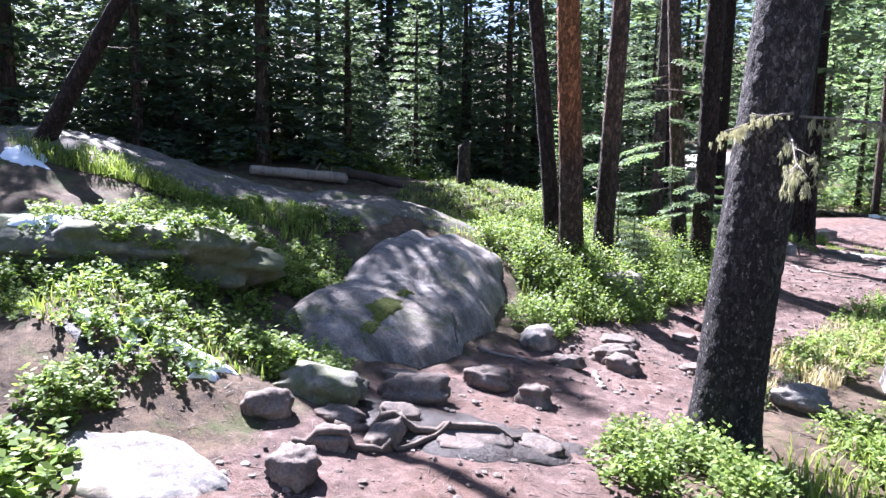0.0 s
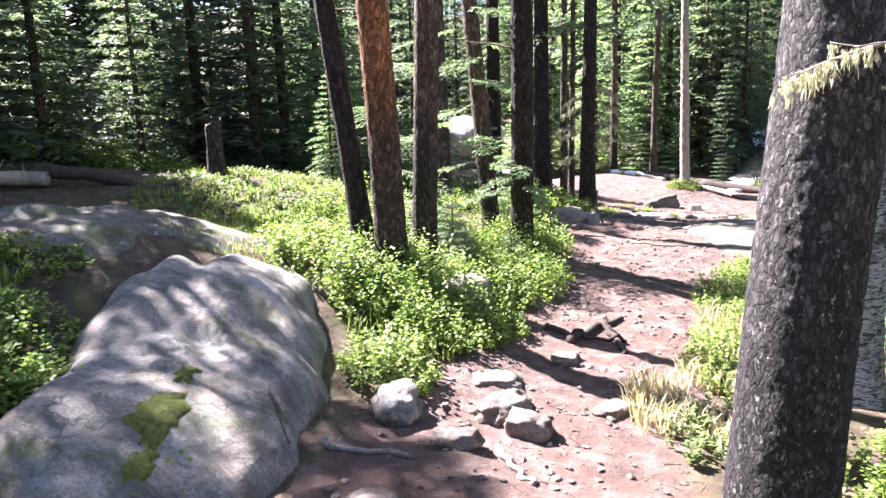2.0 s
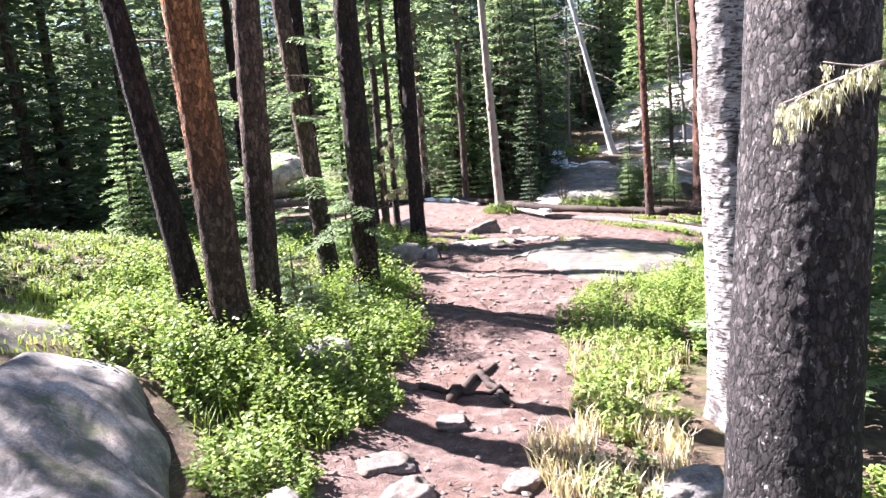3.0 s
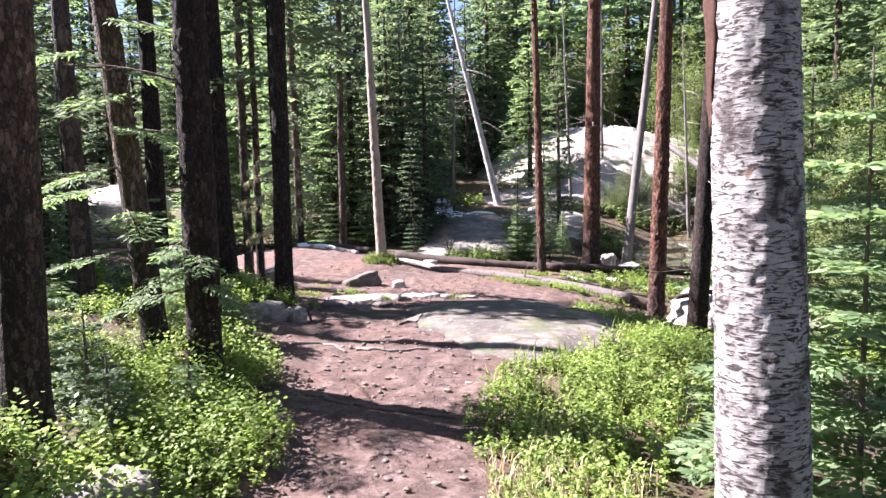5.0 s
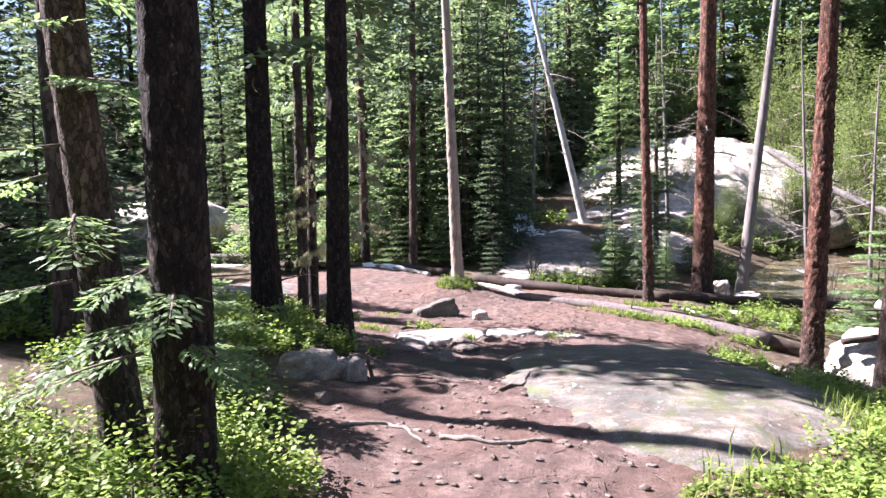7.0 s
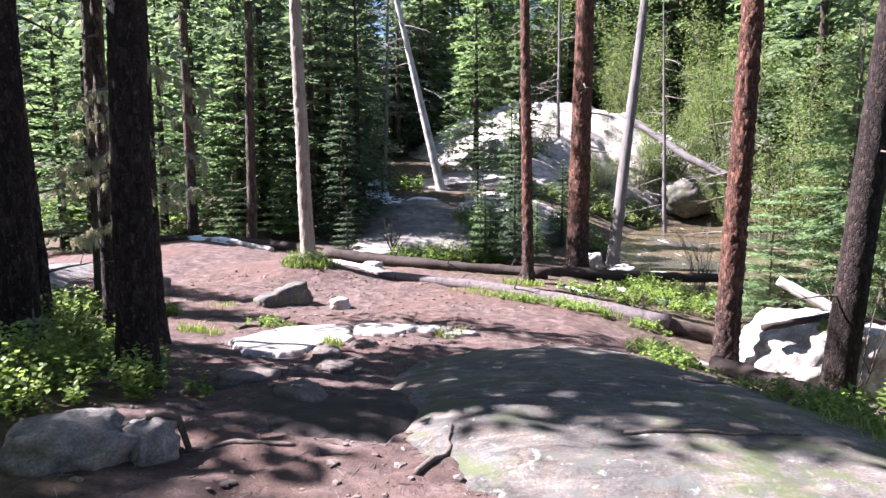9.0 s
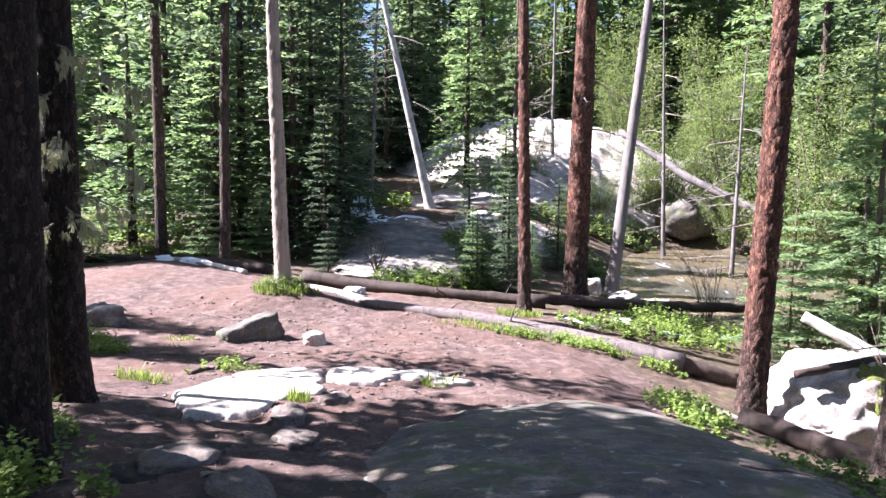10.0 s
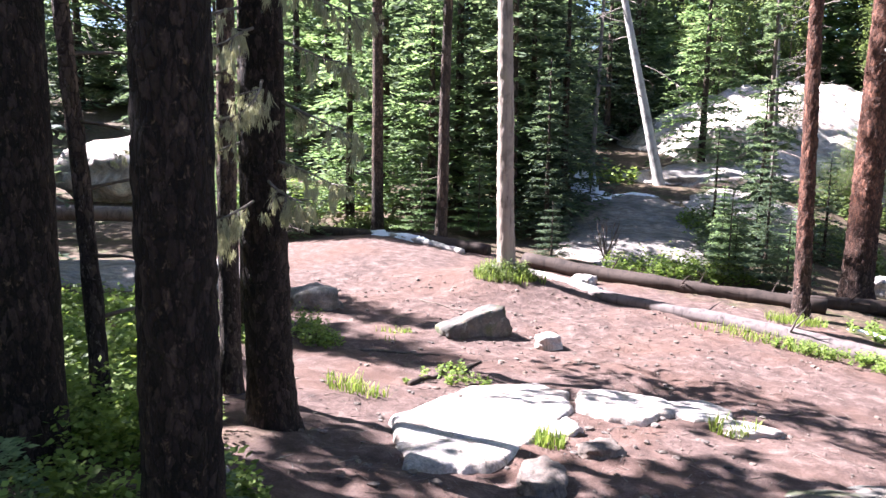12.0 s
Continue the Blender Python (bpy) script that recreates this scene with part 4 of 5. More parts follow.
def snow(x, y, sx, sy, turn=0, seed=1.0, name="snow_patch", mat=None, label="small melting patch of old white snow", category="snow", thick=.035):
    """A thin ragged sheet of snow draped over what lies below it."""
    c, s = math.cos(radians(turn)), math.sin(radians(turn))
    verts, faces, n, m = [], [], 9, 36
    for j in range(n):
        for i in range(m):
            a = 2 * math.pi * i / m
            edge = 1 + .75 * noise.noise(Vector((math.cos(a) * 1.6 + seed * 5, math.sin(a) * 1.6, 0))) + .35 * noise.noise(Vector((math.cos(a) * 5, math.sin(a) * 5 + seed * 3, 0)))
            r = j / (n - 1) * edge
            u, v = r * math.cos(a) * sx, r * math.sin(a) * sy
            px, py = x + c * u - s * v, y + s * u + c * v
            k = j / (n - 1)
            verts.append((px - x, py - y, top_z(px, py) + thick * (1 - k ** 4) - .02 * k ** 6 + .012 * noise.noise(Vector((px * 14, py * 14, seed)))))
    z0 = min(v[2] for v in verts)
    verts = [(v[0], v[1], v[2] - z0) for v in verts]
    faces = [(j * m + i, j * m + (i + 1) % m, (j + 1) * m + (i + 1) % m, (j + 1) * m + i) for j in range(n - 1) for i in range(m)]
    thing(name, mesh(name, verts, faces, mat or SNOW), label, category, at=pose(x, y, z0))


for x, y, sx, sy, z, t, e in ((-.52, -6.02, .20, .12, None, 40, 1.1), (-.84, -6.18, .10, .06, None, 70, 1.6), (-.30, -6.05, .08, .05, None, 80, 2.1), (-.72, -6.34, .09, .05, None, 10, 2.4), (-.95, -6.5, .1, .06, None, 10, 2.7), (-2.45, -6.34, .26, .14, 1.12, 20, 3.1), (-2.62, -4.95, .17, .11, 1.10, 30, 4.1),
                              (-1.95, -5.5, .12, .07, None, 60, 5.1), (-4.9, -5.75, .28, .15, 1.80, 30, 6.1), (1.0, 23.7, .5, .35, .32, 10, 7.1), (2.1, 23.5, .7, .25, .36, 0, 8.1), (1.2, 22.8, .35, .2, .22, 40, 9.1),
                              (-2.6, 16.75, .45, .10, None, -30, 10.1), (-3.3, 17.2, .3, .09, None, -35, 11.1), (3.9, 13.1, .3, .1, None, -25, 12.1), (5.0, 14.0, .25, .12, None, 20, 13.1), (-1.3, 1.1, .07, .05, None, 20, 14.1), (-8.0, 20.0, .8, .22, .55, 10, 15.1), (-13.0, 7.2, 1.6, .6, None, 30, 19.1), (-15.0, 9.5, 2.0, .8, None, 20, 20.1), (4.75, 8.75, .13, .32, None, -25, 16.1), (4.55, 9.25, .10, .14, None, 10, 17.1), (5.6, 13.3, .35, .14, None, 20, 18.1)):
    snow(x, y, sx, sy, t, e, thick=.04 if y < -5 else .035)
MOSS = plain("yellow_moss", (.115, .125, .028), .95, .45, 40, .02)
for x, y, sx, sy, t, e in ((-.98, -4.12, .26, .13, 110, 21.1), (-.80, -4.42, .12, .07, 120, 22.1), (-1.22, -3.70, .14, .06, 115, 23.1), (-2.25, -5.25, .35, .16, 45, 24.1), (6.0, 9.1, .3, .2, 10, 25.1)):
    snow(x, y, sx, sy, t, e, "moss_patch", MOSS, "yellow-green moss cushion on granite", "moss", .02)


# ---------------------------------------------------------------- undergrowth
def leaf_quad(p, d, length, wide, rng, verts, faces):
    n = d.cross(Vector((rng.uniform(-.7, .7), rng.uniform(-.7, .7), 1))).normalized()
    i = len(verts)
    verts += [p, p + d * length * .5 + n * wide, p + d * length, p + d * length * .5 - n * wide]
    faces.append((i, i + 1, i + 2, i + 3))


def shrubs(name, x, y, rx, ry, stems, height, label, seed, mat=None, size=.037, leaves=17, turn=0.0, lift=0.0, z=None, wide=.42, drape=False):
    """A patch of low leafy undergrowth in an ellipse of the plan: stems with alternate leaves."""
    rng = random.Random(seed)
    verts, faces = [], []
    c, s = math.cos(radians(turn)), math.sin(radians(turn))
    done = 0
    while done < stems:
        a, r = rng.uniform(0, 2 * math.pi), math.sqrt(rng.random())
        u, v = rx * r * math.cos(a), ry * r * math.sin(a)
        px, py = x + c * u - s * v, y + s * u + c * v
        clump = noise.noise(Vector((px * 2.2, py * 2.2, seed)))
        done += 1
        if clump < -.12 - .3 * rng.random() or (r > .8 and rng.random() < .5):
            continue
        pz = top_z(px, py) if drape else surface(px, py) + lift if z is None else z
        h = height * (.35 + .75 * rng.random() ** 1.5 + .9 * max(clump, 0)) * (1.15 - .55 * r * r)
        w = Vector((rng.uniform(-.35, .35), rng.uniform(-.35, .35), 1)).normalized()
        for k in range(leaves):
            f = .2 + .8 * (k + rng.random()) / leaves
            p = Vector((px, py, pz)) + w * h * f
            b = rng.uniform(0, 6.283)
            d = Vector((math.cos(b), math.sin(b), rng.uniform(-.25, .75))).normalized()
            p = p + d * h * .12 * rng.random()
            leaf_quad(p, d, size * rng.uniform(.65, 1.3), size * wide * rng.uniform(.7, 1.1), rng, verts, faces)
    thing(name, mesh(name, verts, faces, mat or SHRUB, False), label, "undergrowth", "stuff")


shrubs("shrubs", -1.05, -1.05, .85, 1.0, 950, .34, "bright sunlit green leafy shrubs around three trunks", 1)
shrubs("shrubs", -.85, .45, .55, .95, 650, .30, "bright green leafy shrubs along the trail", 2, turn=-10)
shrubs("shrubs", -1.35, 1.75, .75, .95, 800, .40, "lush green leafy shrubs below fir trunks", 3)
shrubs("shrubs", -1.95, -1.0, .7, .9, 450, .24, "green leafy ground cover on the bank", 4)
shrubs("shrubs", -2.7, 1.2, 1.1, 1.4, 800, .34, "green leafy undergrowth on the shaded bank", 5)
shrubs("shrubs", -.75, -2.25, .38, .45, 190, .26, "small green shrub beside the granite boulder", 6)
shrubs("shrubs", -.85, -4.35, .26, .26, 110, .20, "small bright shrub at the boulder's foot", 7)
shrubs("shrubs", -.95, -5.50, .80, .55, 190, .17, "patchy green plants on the dirt slope", 8, turn=40)
shrubs("shrubs", -1.9, -5.35, .9, .6, 330, .17, "low green plants on the mossy slope", 9, turn=45)
shrubs("shrubs", -1.35, -6.35, .8, .55, 200, .14, "patchy green plants on the needle litter", 34, turn=45)
shrubs("shrubs", -.50, -5.30, .45, .35, 190, .18, "bright green plants above the trail stones", 35, turn=40)
shrubs("shrubs", -2.1, -4.35, .7, .4, 330, .18, "green plants between two boulders", 36, turn=45)
shrubs("shrubs", -3.0, -4.6, .9, .5, 420, .15, "low green plants between two boulders", 37, turn=45)
shrubs("shrubs", -3.7, -3.9, 1.5, .35, 420, .13, "green plants in a seam of the ledge", 55, turn=42)
shrubs("shrubs", -4.6, -5.0, 1.2, .3, 300, .12, "green plants in a seam of the ledge", 56, turn=42)
shrubs("shrubs", -1.95, -5.75, 1.0, .50, 420, .13, "green plants on a mossy boulder's side", 60, turn=45, drape=True, size=.036)
shrubs("shrubs", -1.75, -6.25, .9, .22, 160, .16, "green plants along a mossy boulder's foot", 63, turn=45)
shrubs("shrubs", -5.6, -5.4, 1.6, .3, 380, .14, "green plants in a seam of the ledge", 61, turn=44)
shrubs("shrubs", -2.4, -3.75, .5, .3, 160, .14, "low green plants at a boulder's back", 38)
shrubs("shrubs", -.6, -6.3, .5, .4, 110, .12, "small green plants between snow patches", 45, turn=40)
shrubs("shrubs", .15, -7.35, .45, .4, 160, .2, "broad-leaved green plants beside the slab", 10, size=.06)
shrubs("shrubs", -.35, -6.8, .25, .25, 90, .16, "small green plants on the dirt slope", 11)
shrubs("shrubs", 1.85, -4.25, .55, .55, 520, .26, "green leafy shrubs at the large trunk's foot", 12)
shrubs("shrubs", 2.75, -2.55, .8, .9, 520, .24, "sunlit green shrubs behind the large trunk", 13)
shrubs("shrubs", 1.75, 1.35, .85, 1.35, 1300, .21, "sunlit yellow-green shrubs beside the trail", 14, turn=-8, size=.034, leaves=14)
shrubs("shrubs", 3.05, 2.5, 1.0, 1.3, 1300, .28, "sunlit yellow-green shrubs above the stream bank", 15, size=.036, leaves=13)
shrubs("shrubs", 1.45, -.75, .42, .75, 260, .2, "thin green shrubs and dry stalks at the trail", 16)
shrubs("shrubs", -1.45, 2.95, .4, .38, 110, .3, "bright green bushy shrub at the trail's edge", 17)
shrubs("shrubs", -2.3, 3.7, .8, .8, 480, .32, "shaded green undergrowth beside the trail", 18)
shrubs("shrubs", -1.15, 5.35, .26, .24, 150, .28, "small green bush at a trunk's foot", 19)
shrubs("shrubs", -2.2, 5.1, .75, .7, 480, .3, "shaded green undergrowth between fir trunks", 20)
shrubs("shrubs", -2.55, 6.9, .7, .8, 520, .34, "dense green undergrowth between dark trunks", 21)
shrubs("shrubs", -2.45, 6.45, .55, .5, 480, .38, "lush green undergrowth between dark trunks", 50)
shrubs("shrubs", -3.3, 7.9, .7, .9, 520, .36, "lush green undergrowth below the firs", 51, size=.05)
shrubs("shrubs", -1.75, 5.75, .3, .3, 240, .30, "bright leafy bush at a dark trunk's foot", 52)
shrubs("shrubs", -2.6, 10.2, .5, .6, 240, .25, "sunlit green plants behind the trunks", 53)
shrubs("shrubs", -1.0, 9.3, .35, .4, 30, .10, "thin green plants on the bare dirt", 54)
shrubs("shrubs", -1.55, 6.25, .22, .2, 90, .2, "small green plant beside a stone", 22)
shrubs("shrubs", -3.9, 9.4, 1.2, 1.4, 600, .3, "green undergrowth in the shade of firs", 23, size=.06)
shrubs("shrubs", 3.15, 5.3, .42, 1.3, 380, .18, "green plants along the slab's lower edge", 24, turn=12)
shrubs("shrubs", 3.35, 8.3, .4, 1.2, 300, .16, "green plants along the slab's lower edge", 25, turn=-18)
shrubs("shrubs", 3.4, 11.35, .3, 1.4, 320, .14, "bright low plants along the fallen log", 26, turn=60, size=.035)
shrubs("shrubs", 4.9, 12.9, 1.5, .8, 330, .22, "green plants between the fallen logs", 27, size=.05)
shrubs("shrubs", 6.4, 14.4, 1.2, 1.2, 420, .3, "green plants on the stream bank", 59, size=.06)
shrubs("shrubs", 2.0, 16.4, 1.4, .8, 380, .4, "green shrubs behind the dark log", 28, size=.06)
shrubs("shrubs", -3.8, 19.0, 1.2, .6, 320, .35, "sunlit yellow-green shrubs before the wood", 29, WILLOW, size=.07)
shrubs("shrubs", -.72, 13.72, .45, .35, 200, .2, "yellow-green grassy plants round the dead trunk", 30, WILLOW, size=.05, wide=.2)
shrubs("shrubs", -5.2, 7.0, 1.6, 2.4, 700, .4, "green undergrowth below the firs", 31, size=.07)
shrubs("shrubs", 6.2, 4.5, 2.2, 4.0, 900, .4, "green brush on the stream bank", 32, size=.08)
shrubs("shrubs", 5.0, -3.5, 1.8, 2.5, 700, .35, "green brush beyond the pale trunk", 33, size=.07)


shrubs("shrubs", 8.3, 25.0, 2.2, 1.6, 420, .5, "low green brush on the far bank", 39, WILLOW, size=.11)
shrubs("shrubs", 12.5, 27.5, 3.0, 2.0, 520, .7, "low green brush on the far bank", 40, WILLOW, size=.13)
shrubs("shrubs", 15.5, 21.0, 2.5, 4.0, 600, .7, "low green brush on the far bank", 41, WILLOW, size=.13)
shrubs("shrubs", 3.6, 20.3, 1.0, 1.4, 300, .45, "green brush above the stream bank", 57, size=.08)
shrubs("shrubs", 6.3, 20.5, .8, 2.0, 260, .4, "green brush above the stream bank", 58, WILLOW, size=.08)
shrubs("shrubs", -.5, 25.5, 3.0, 1.2, 420, .5, "green brush at the wood's foot", 42, size=.11)
shrubs("shrubs", -7.0, 22.0, 3.0, 1.5, 480, .5, "green brush at the wood's foot", 43, size=.11)
shrubs("shrubs", -9.5, 2.5, 2.0, 4.5, 700, .5, "shaded brush along the wood's edge", 44, size=.1)

shrubs("shrubs", -3.0, .2, 1.1, 1.4, 1500, .085, "low sunlit herbs on the ridge", 64, size=.034, leaves=8, turn=-20)
shrubs("shrubs", -4.6, 1.0, 1.3, 1.6, 1300, .09, "low sunlit herbs on the ridge crest", 65, WILLOW, size=.04, leaves=8)
shrubs("shrubs", 1.45, .1, .45, .9, 420, .17, "thin sunlit shrubs among dry grass", 66, size=.03, leaves=12)
shrubs("shrubs", 1.35, -2.1, .3, .5, 120, .14, "thin pale shrubs beside the trail", 67, WILLOW, size=.035)


def grass(name, x, y, rx, ry, blades, height, label, seed, mat=None, turn=0.0, lift=0.0, width=.006):
    rng = random.Random(seed)
    verts, faces = [], []
    c, s = math.cos(radians(turn)), math.sin(radians(turn))
    for _ in range(blades):
        a, r = rng.uniform(0, 6.283), math.sqrt(rng.random())
        u, v = rx * r * math.cos(a), ry * r * math.sin(a)
        px, py = x + c * u - s * v, y + s * u + c * v
        if noise.noise(Vector((px * 1.8, py * 1.8, seed))) < -.25:
            continue
        p = Vector((px, py, surface(px, py) - .01 + lift))
        b = rng.uniform(0, 6.283)
        d = Vector((math.cos(b), math.sin(b), 0))
        n = Vector((-d.y, d.x, 0)) * width * rng.uniform(.6, 1.3)
        h = height * rng.uniform(.4, 1.2)
        k = rng.uniform(.15, .7)
        m, t = p + d * h * k * .35 + Vector((0, 0, h * .6)), p + d * h * k + Vector((0, 0, h * (1 - .3 * k)))
        i = len(verts)
        verts += [p - n, p + n, m + n * .7, m - n * .7, t]
        faces += [(i, i + 1, i + 2, i + 3), (i + 3, i + 2, i + 4)]
    thing(name, mesh(name, verts, faces, mat or GRASS, False), label, "grass", "stuff")


grass("grass", -3.0, .2, 1.0, 1.3, 4200, .11, "sunlit yellow-green grass on the ridge", 1, turn=-20)
grass("grass", -2.6, -1.5, .7, .7, 1300, .08, "short green grass above the boulder", 2)
grass("grass", -4.6, 1.0, 1.3, 1.6, 3000, .12, "pale sunlit grass on the ridge crest", 3)
grass("grass", -3.5, -3.9, .8, .45, 1400, .16, "strip of green grass on the granite ledge", 4, turn=42)
grass("grass", -4.6, -5.1, 1.0, .35, 1300, .18, "strip of green grass on the granite ledge", 5, turn=46, lift=.05)
grass("grass", 1.25, -1.5, .5, .9, 1700, .20, "dry straw-coloured grass beside the trail", 6, STRAW)
grass("grass", 1.5, .2, .5, .8, 650, .20, "straw-coloured grass beside the trail", 7, STRAW)
grass("grass", 1.9, 1.6, .8, 1.3, 450, .24, "sunlit grass among the shrubs", 19)
grass("grass", -1.1, -6.0, .9, .6, 900, .12, "thin green grass on the dirt slope", 20, turn=45)
grass("grass", -1.0, -1.3, .7, .8, 500, .22, "sunlit grass among the shrubs", 21)
grass("grass", 1.02, 8.55, .16, .12, 160, .13, "grass tuft on a bedrock edge", 8)
grass("grass", -.20, 7.85, .10, .14, 120, .13, "grass tuft in a bedrock crack", 9)
grass("grass", .28, 8.62, .07, .1, 80, .1, "grass tuft in a bedrock crack", 10)
grass("grass", -1.55, 8.75, .28, .3, 260, .12, "thin green grass on the dirt", 11)
grass("grass", -1.75, 10.9, .25, .3, 160, .08, "thin green grass on the dirt", 12)
grass("grass", .22, 3.05, .08, .08, 60, .16, "single green sprig in the dirt", 13)
grass("grass", 2.6, 11.9, .2, 1.6, 700, .12, "bright grass along the fallen log", 14, turn=60)
grass("grass", 2.95, 13.3, .4, .25, 350, .14, "yellow grass at a thin trunk's foot", 15)
grass("grass", -.70, 13.68, .5, .35, 700, .18, "yellow grass round the dead trunk", 16)
grass("grass", 3.0, 4.0, .5, 1.0, 900, .2, "grass along the slab's edge", 17)
grass("grass", 2.6, -3.2, .6, .8, 900, .2, "sunlit grass behind the large trunk", 18)


# ---------------------------------------------------------------- low boughs and young firs
def bough(x, y, z, yaw, length, label, parent_free=True, mat=None, pitch=-.1, seed=1, width=.4, tuft=.055, thin=.010, count=34, name="fir_bough"):
    rng = random.Random(seed)
    w = Vector((math.cos(radians(yaw)), math.sin(radians(yaw)), pitch))
    ob = thing(name, None, label, "branch", at=pose(x, y, z))
    v, f = tube(twig_line((0, 0, 0), w, length * .9, rng, 5, .03, .05), [.010, .008, .007, .005, .004, .002], 5)
    part("twig", mesh("twig", v, f, TWIG), ob)
    v, f = needle_spray(Vector((0, 0, 0)), w, length, length * width, count, rng, .16, tuft, thin)
    part("needles", mesh("needles", v, f, mat or NEEDLES_FRESH, False), ob)
    return ob


for i, (x, y, z, yaw, ln) in enumerate(((-1.12, 1.62, 1.22, -70, .42), (-1.20, 1.60, 1.10, -115, .55), (-1.12, 1.64, .98, -30, .36), (-1.30, 1.66, .92, -150, .60), (-1.05, 1.7, .86, -20, .30), (-1.25, 1.62, 1.30, -100, .36))):
    bough(x, y, z, yaw, ln, "fresh light-green fir bough on a dark trunk", seed=70 + i, pitch=-.15, count=40)
for i, (x, y, z, yaw, ln) in enumerate(((-1.86, 2.1, 1.55, -60, .75), (-1.90, 2.1, 1.9, -120, .85), (-1.95, 2.12, 2.25, -30, .8), (-1.9, 2.1, 2.5, -85, .9), (-1.98, 2.1, 2.85, -140, .9), (-1.9, 2.15, 3.1, -40, .9),
                                        (-1.9, 2.1, 1.2, -165, .8), (-2.0, 2.1, 1.75, 170, .9), (-1.95, 2.1, 2.7, 10, .7), (-2.6, 1.4, 1.6, -60, 1.0), (-2.7, 1.3, 1.2, -20, 1.0), (-2.7, 1.3, 2.0, -75, 1.0), (-2.65, 1.35, 2.45, -40, .9))):
    bough(x, y, z, yaw, ln, "spreading light-green fir bough beside the trail", seed=90 + i, pitch=-.12, count=52, tuft=.07, thin=.012)


def young_fir(x, y, h, label, seed, mat=None, whorls=7, spread=.36, tuft=0.0, bare=0.0):
    rng = random.Random(seed)
    ob = thing("young_fir", None, label, "tree", at=pose(x, y, float(land(x, y)) - .02))
    v, f = tube([(0, 0, h * k / 6) for k in range(7)], [(.018 if h < 3 else .013 * h) * (1 - k / 7) + .003 for k in range(7)], 6 if h < 3 else 12)
    part("trunk", mesh("trunk", v, f, TWIG), ob)
    for k in range(whorls):
        for j in range(7):
            z = h * (.12 + bare + (.84 - bare) * (k + (rng.uniform(-.6, .6) if h > 3 else 0)) / whorls)
            if h > 3 and rng.random() < .25:
                continue
            a = j * .898 + k * .6 + rng.uniform(-.2, .2)
            ln = h * spread * (1 - .85 * k / whorls) * (rng.uniform(.8, 1.15) if h < 3 else rng.uniform(.45, 1.3)) + .04
            v, f = needle_spray(Vector((0, 0, z)), (math.cos(a), math.sin(a), .25 if h < 3 else rng.uniform(-.1, .55)), ln, ln * .42, max(10, int(ln * 75)), rng, .2 if h < 3 else .38, tuft or .03 + .022 * h, tuft * .2 or .007 + .0045 * h)
            part("bough", mesh("bough", v, f, mat or NEEDLES_FRESH, False), ob)
    return ob


young_fir(-1.78, 3.15, 1.35, "slender light-green fir sapling beside the trail", 1)
young_fir(-1.38, 2.62, .55, "small bright fir sapling among shrubs", 2, whorls=5)
young_fir(-1.95, 5.62, .42, "small bushy fir sapling in shaded mud", 20, None, 5)
young_fir(-1.30, 3.02, .46, "bright bushy fir sapling at the trail's edge", 18, None, 6)
young_fir(-1.55, 2.9, .5, "bright bushy fir sapling at the trail's edge", 19, None, 6)
young_fir(-1.62, .75, .75, "young blue-green fir among the shrubs", 14, NEEDLES, 6)
young_fir(-1.3, .35, .55, "small blue-green fir among the shrubs", 15, NEEDLES, 5)
young_fir(-2.2, 1.25, 1.0, "young blue-green fir on the bank", 16, NEEDLES, 7)
young_fir(-1.05, 1.05, .5, "small light-green fir among the shrubs", 17, None, 5)
young_fir(-1.45, 6.0, .38, "tiny green fir sapling beside a stone", 3, whorls=4)
young_fir(-2.95, 6.3, .9, "young green fir in the undergrowth", 4, whorls=5)
young_fir(2.55, .35, 1.1, "young green fir behind the pale trunk", 5, whorls=6)
young_fir(2.9, -.4, 2.6, "young green fir behind the pale trunk", 6, whorls=9)
young_fir(6.3, 4.6, 6.4, "feathery green fir on the bank beyond the shrubs", 31, NEEDLES_FRESH, 12, .27, .085)
young_fir(8.6, 12.6, 5.4, "feathery green fir above the stream", 32, NEEDLES_FRESH, 13, .24, .11)
young_fir(8.6, 8.2, 3.4, "light-green fir beyond the mossy boulder", 33, NEEDLES_FRESH, 10, .28, .08)
young_fir(10.4, 15.2, 6.5, "feathery dark-green fir above the stream", 34, NEEDLES_FRESH, 12, .25, .13)
young_fir(4.8, 21.5, 6.6, "slender dark-green fir before the pale outcrop", 35, NEEDLES, 18, .12, .12)
young_fir(6.9, 12.2, 2.4, "light-green young fir above the boulder", 7, whorls=9)
young_fir(2.85, 16.4, 1.6, "young dark-green fir behind the logs", 8, NEEDLES, 8)
young_fir(3.7, 16.1, 1.3, "young dark-green fir behind the logs", 9, NEEDLES, 7)
young_fir(-2.7, 18.2, 1.5, "light-green young fir before the wood", 10, whorls=8)
young_fir(-.1, 16.9, 1.1, "dark young fir beside the dead trunk", 11, NEEDLES_DULL, 7)
young_fir(-1.6, 18.9, 1.8, "light-green young fir before the wood", 12, whorls=8)
young_fir(-2.75, 4.6, 1.5, "dark-green young fir in the shade", 13, NEEDLES, 8)


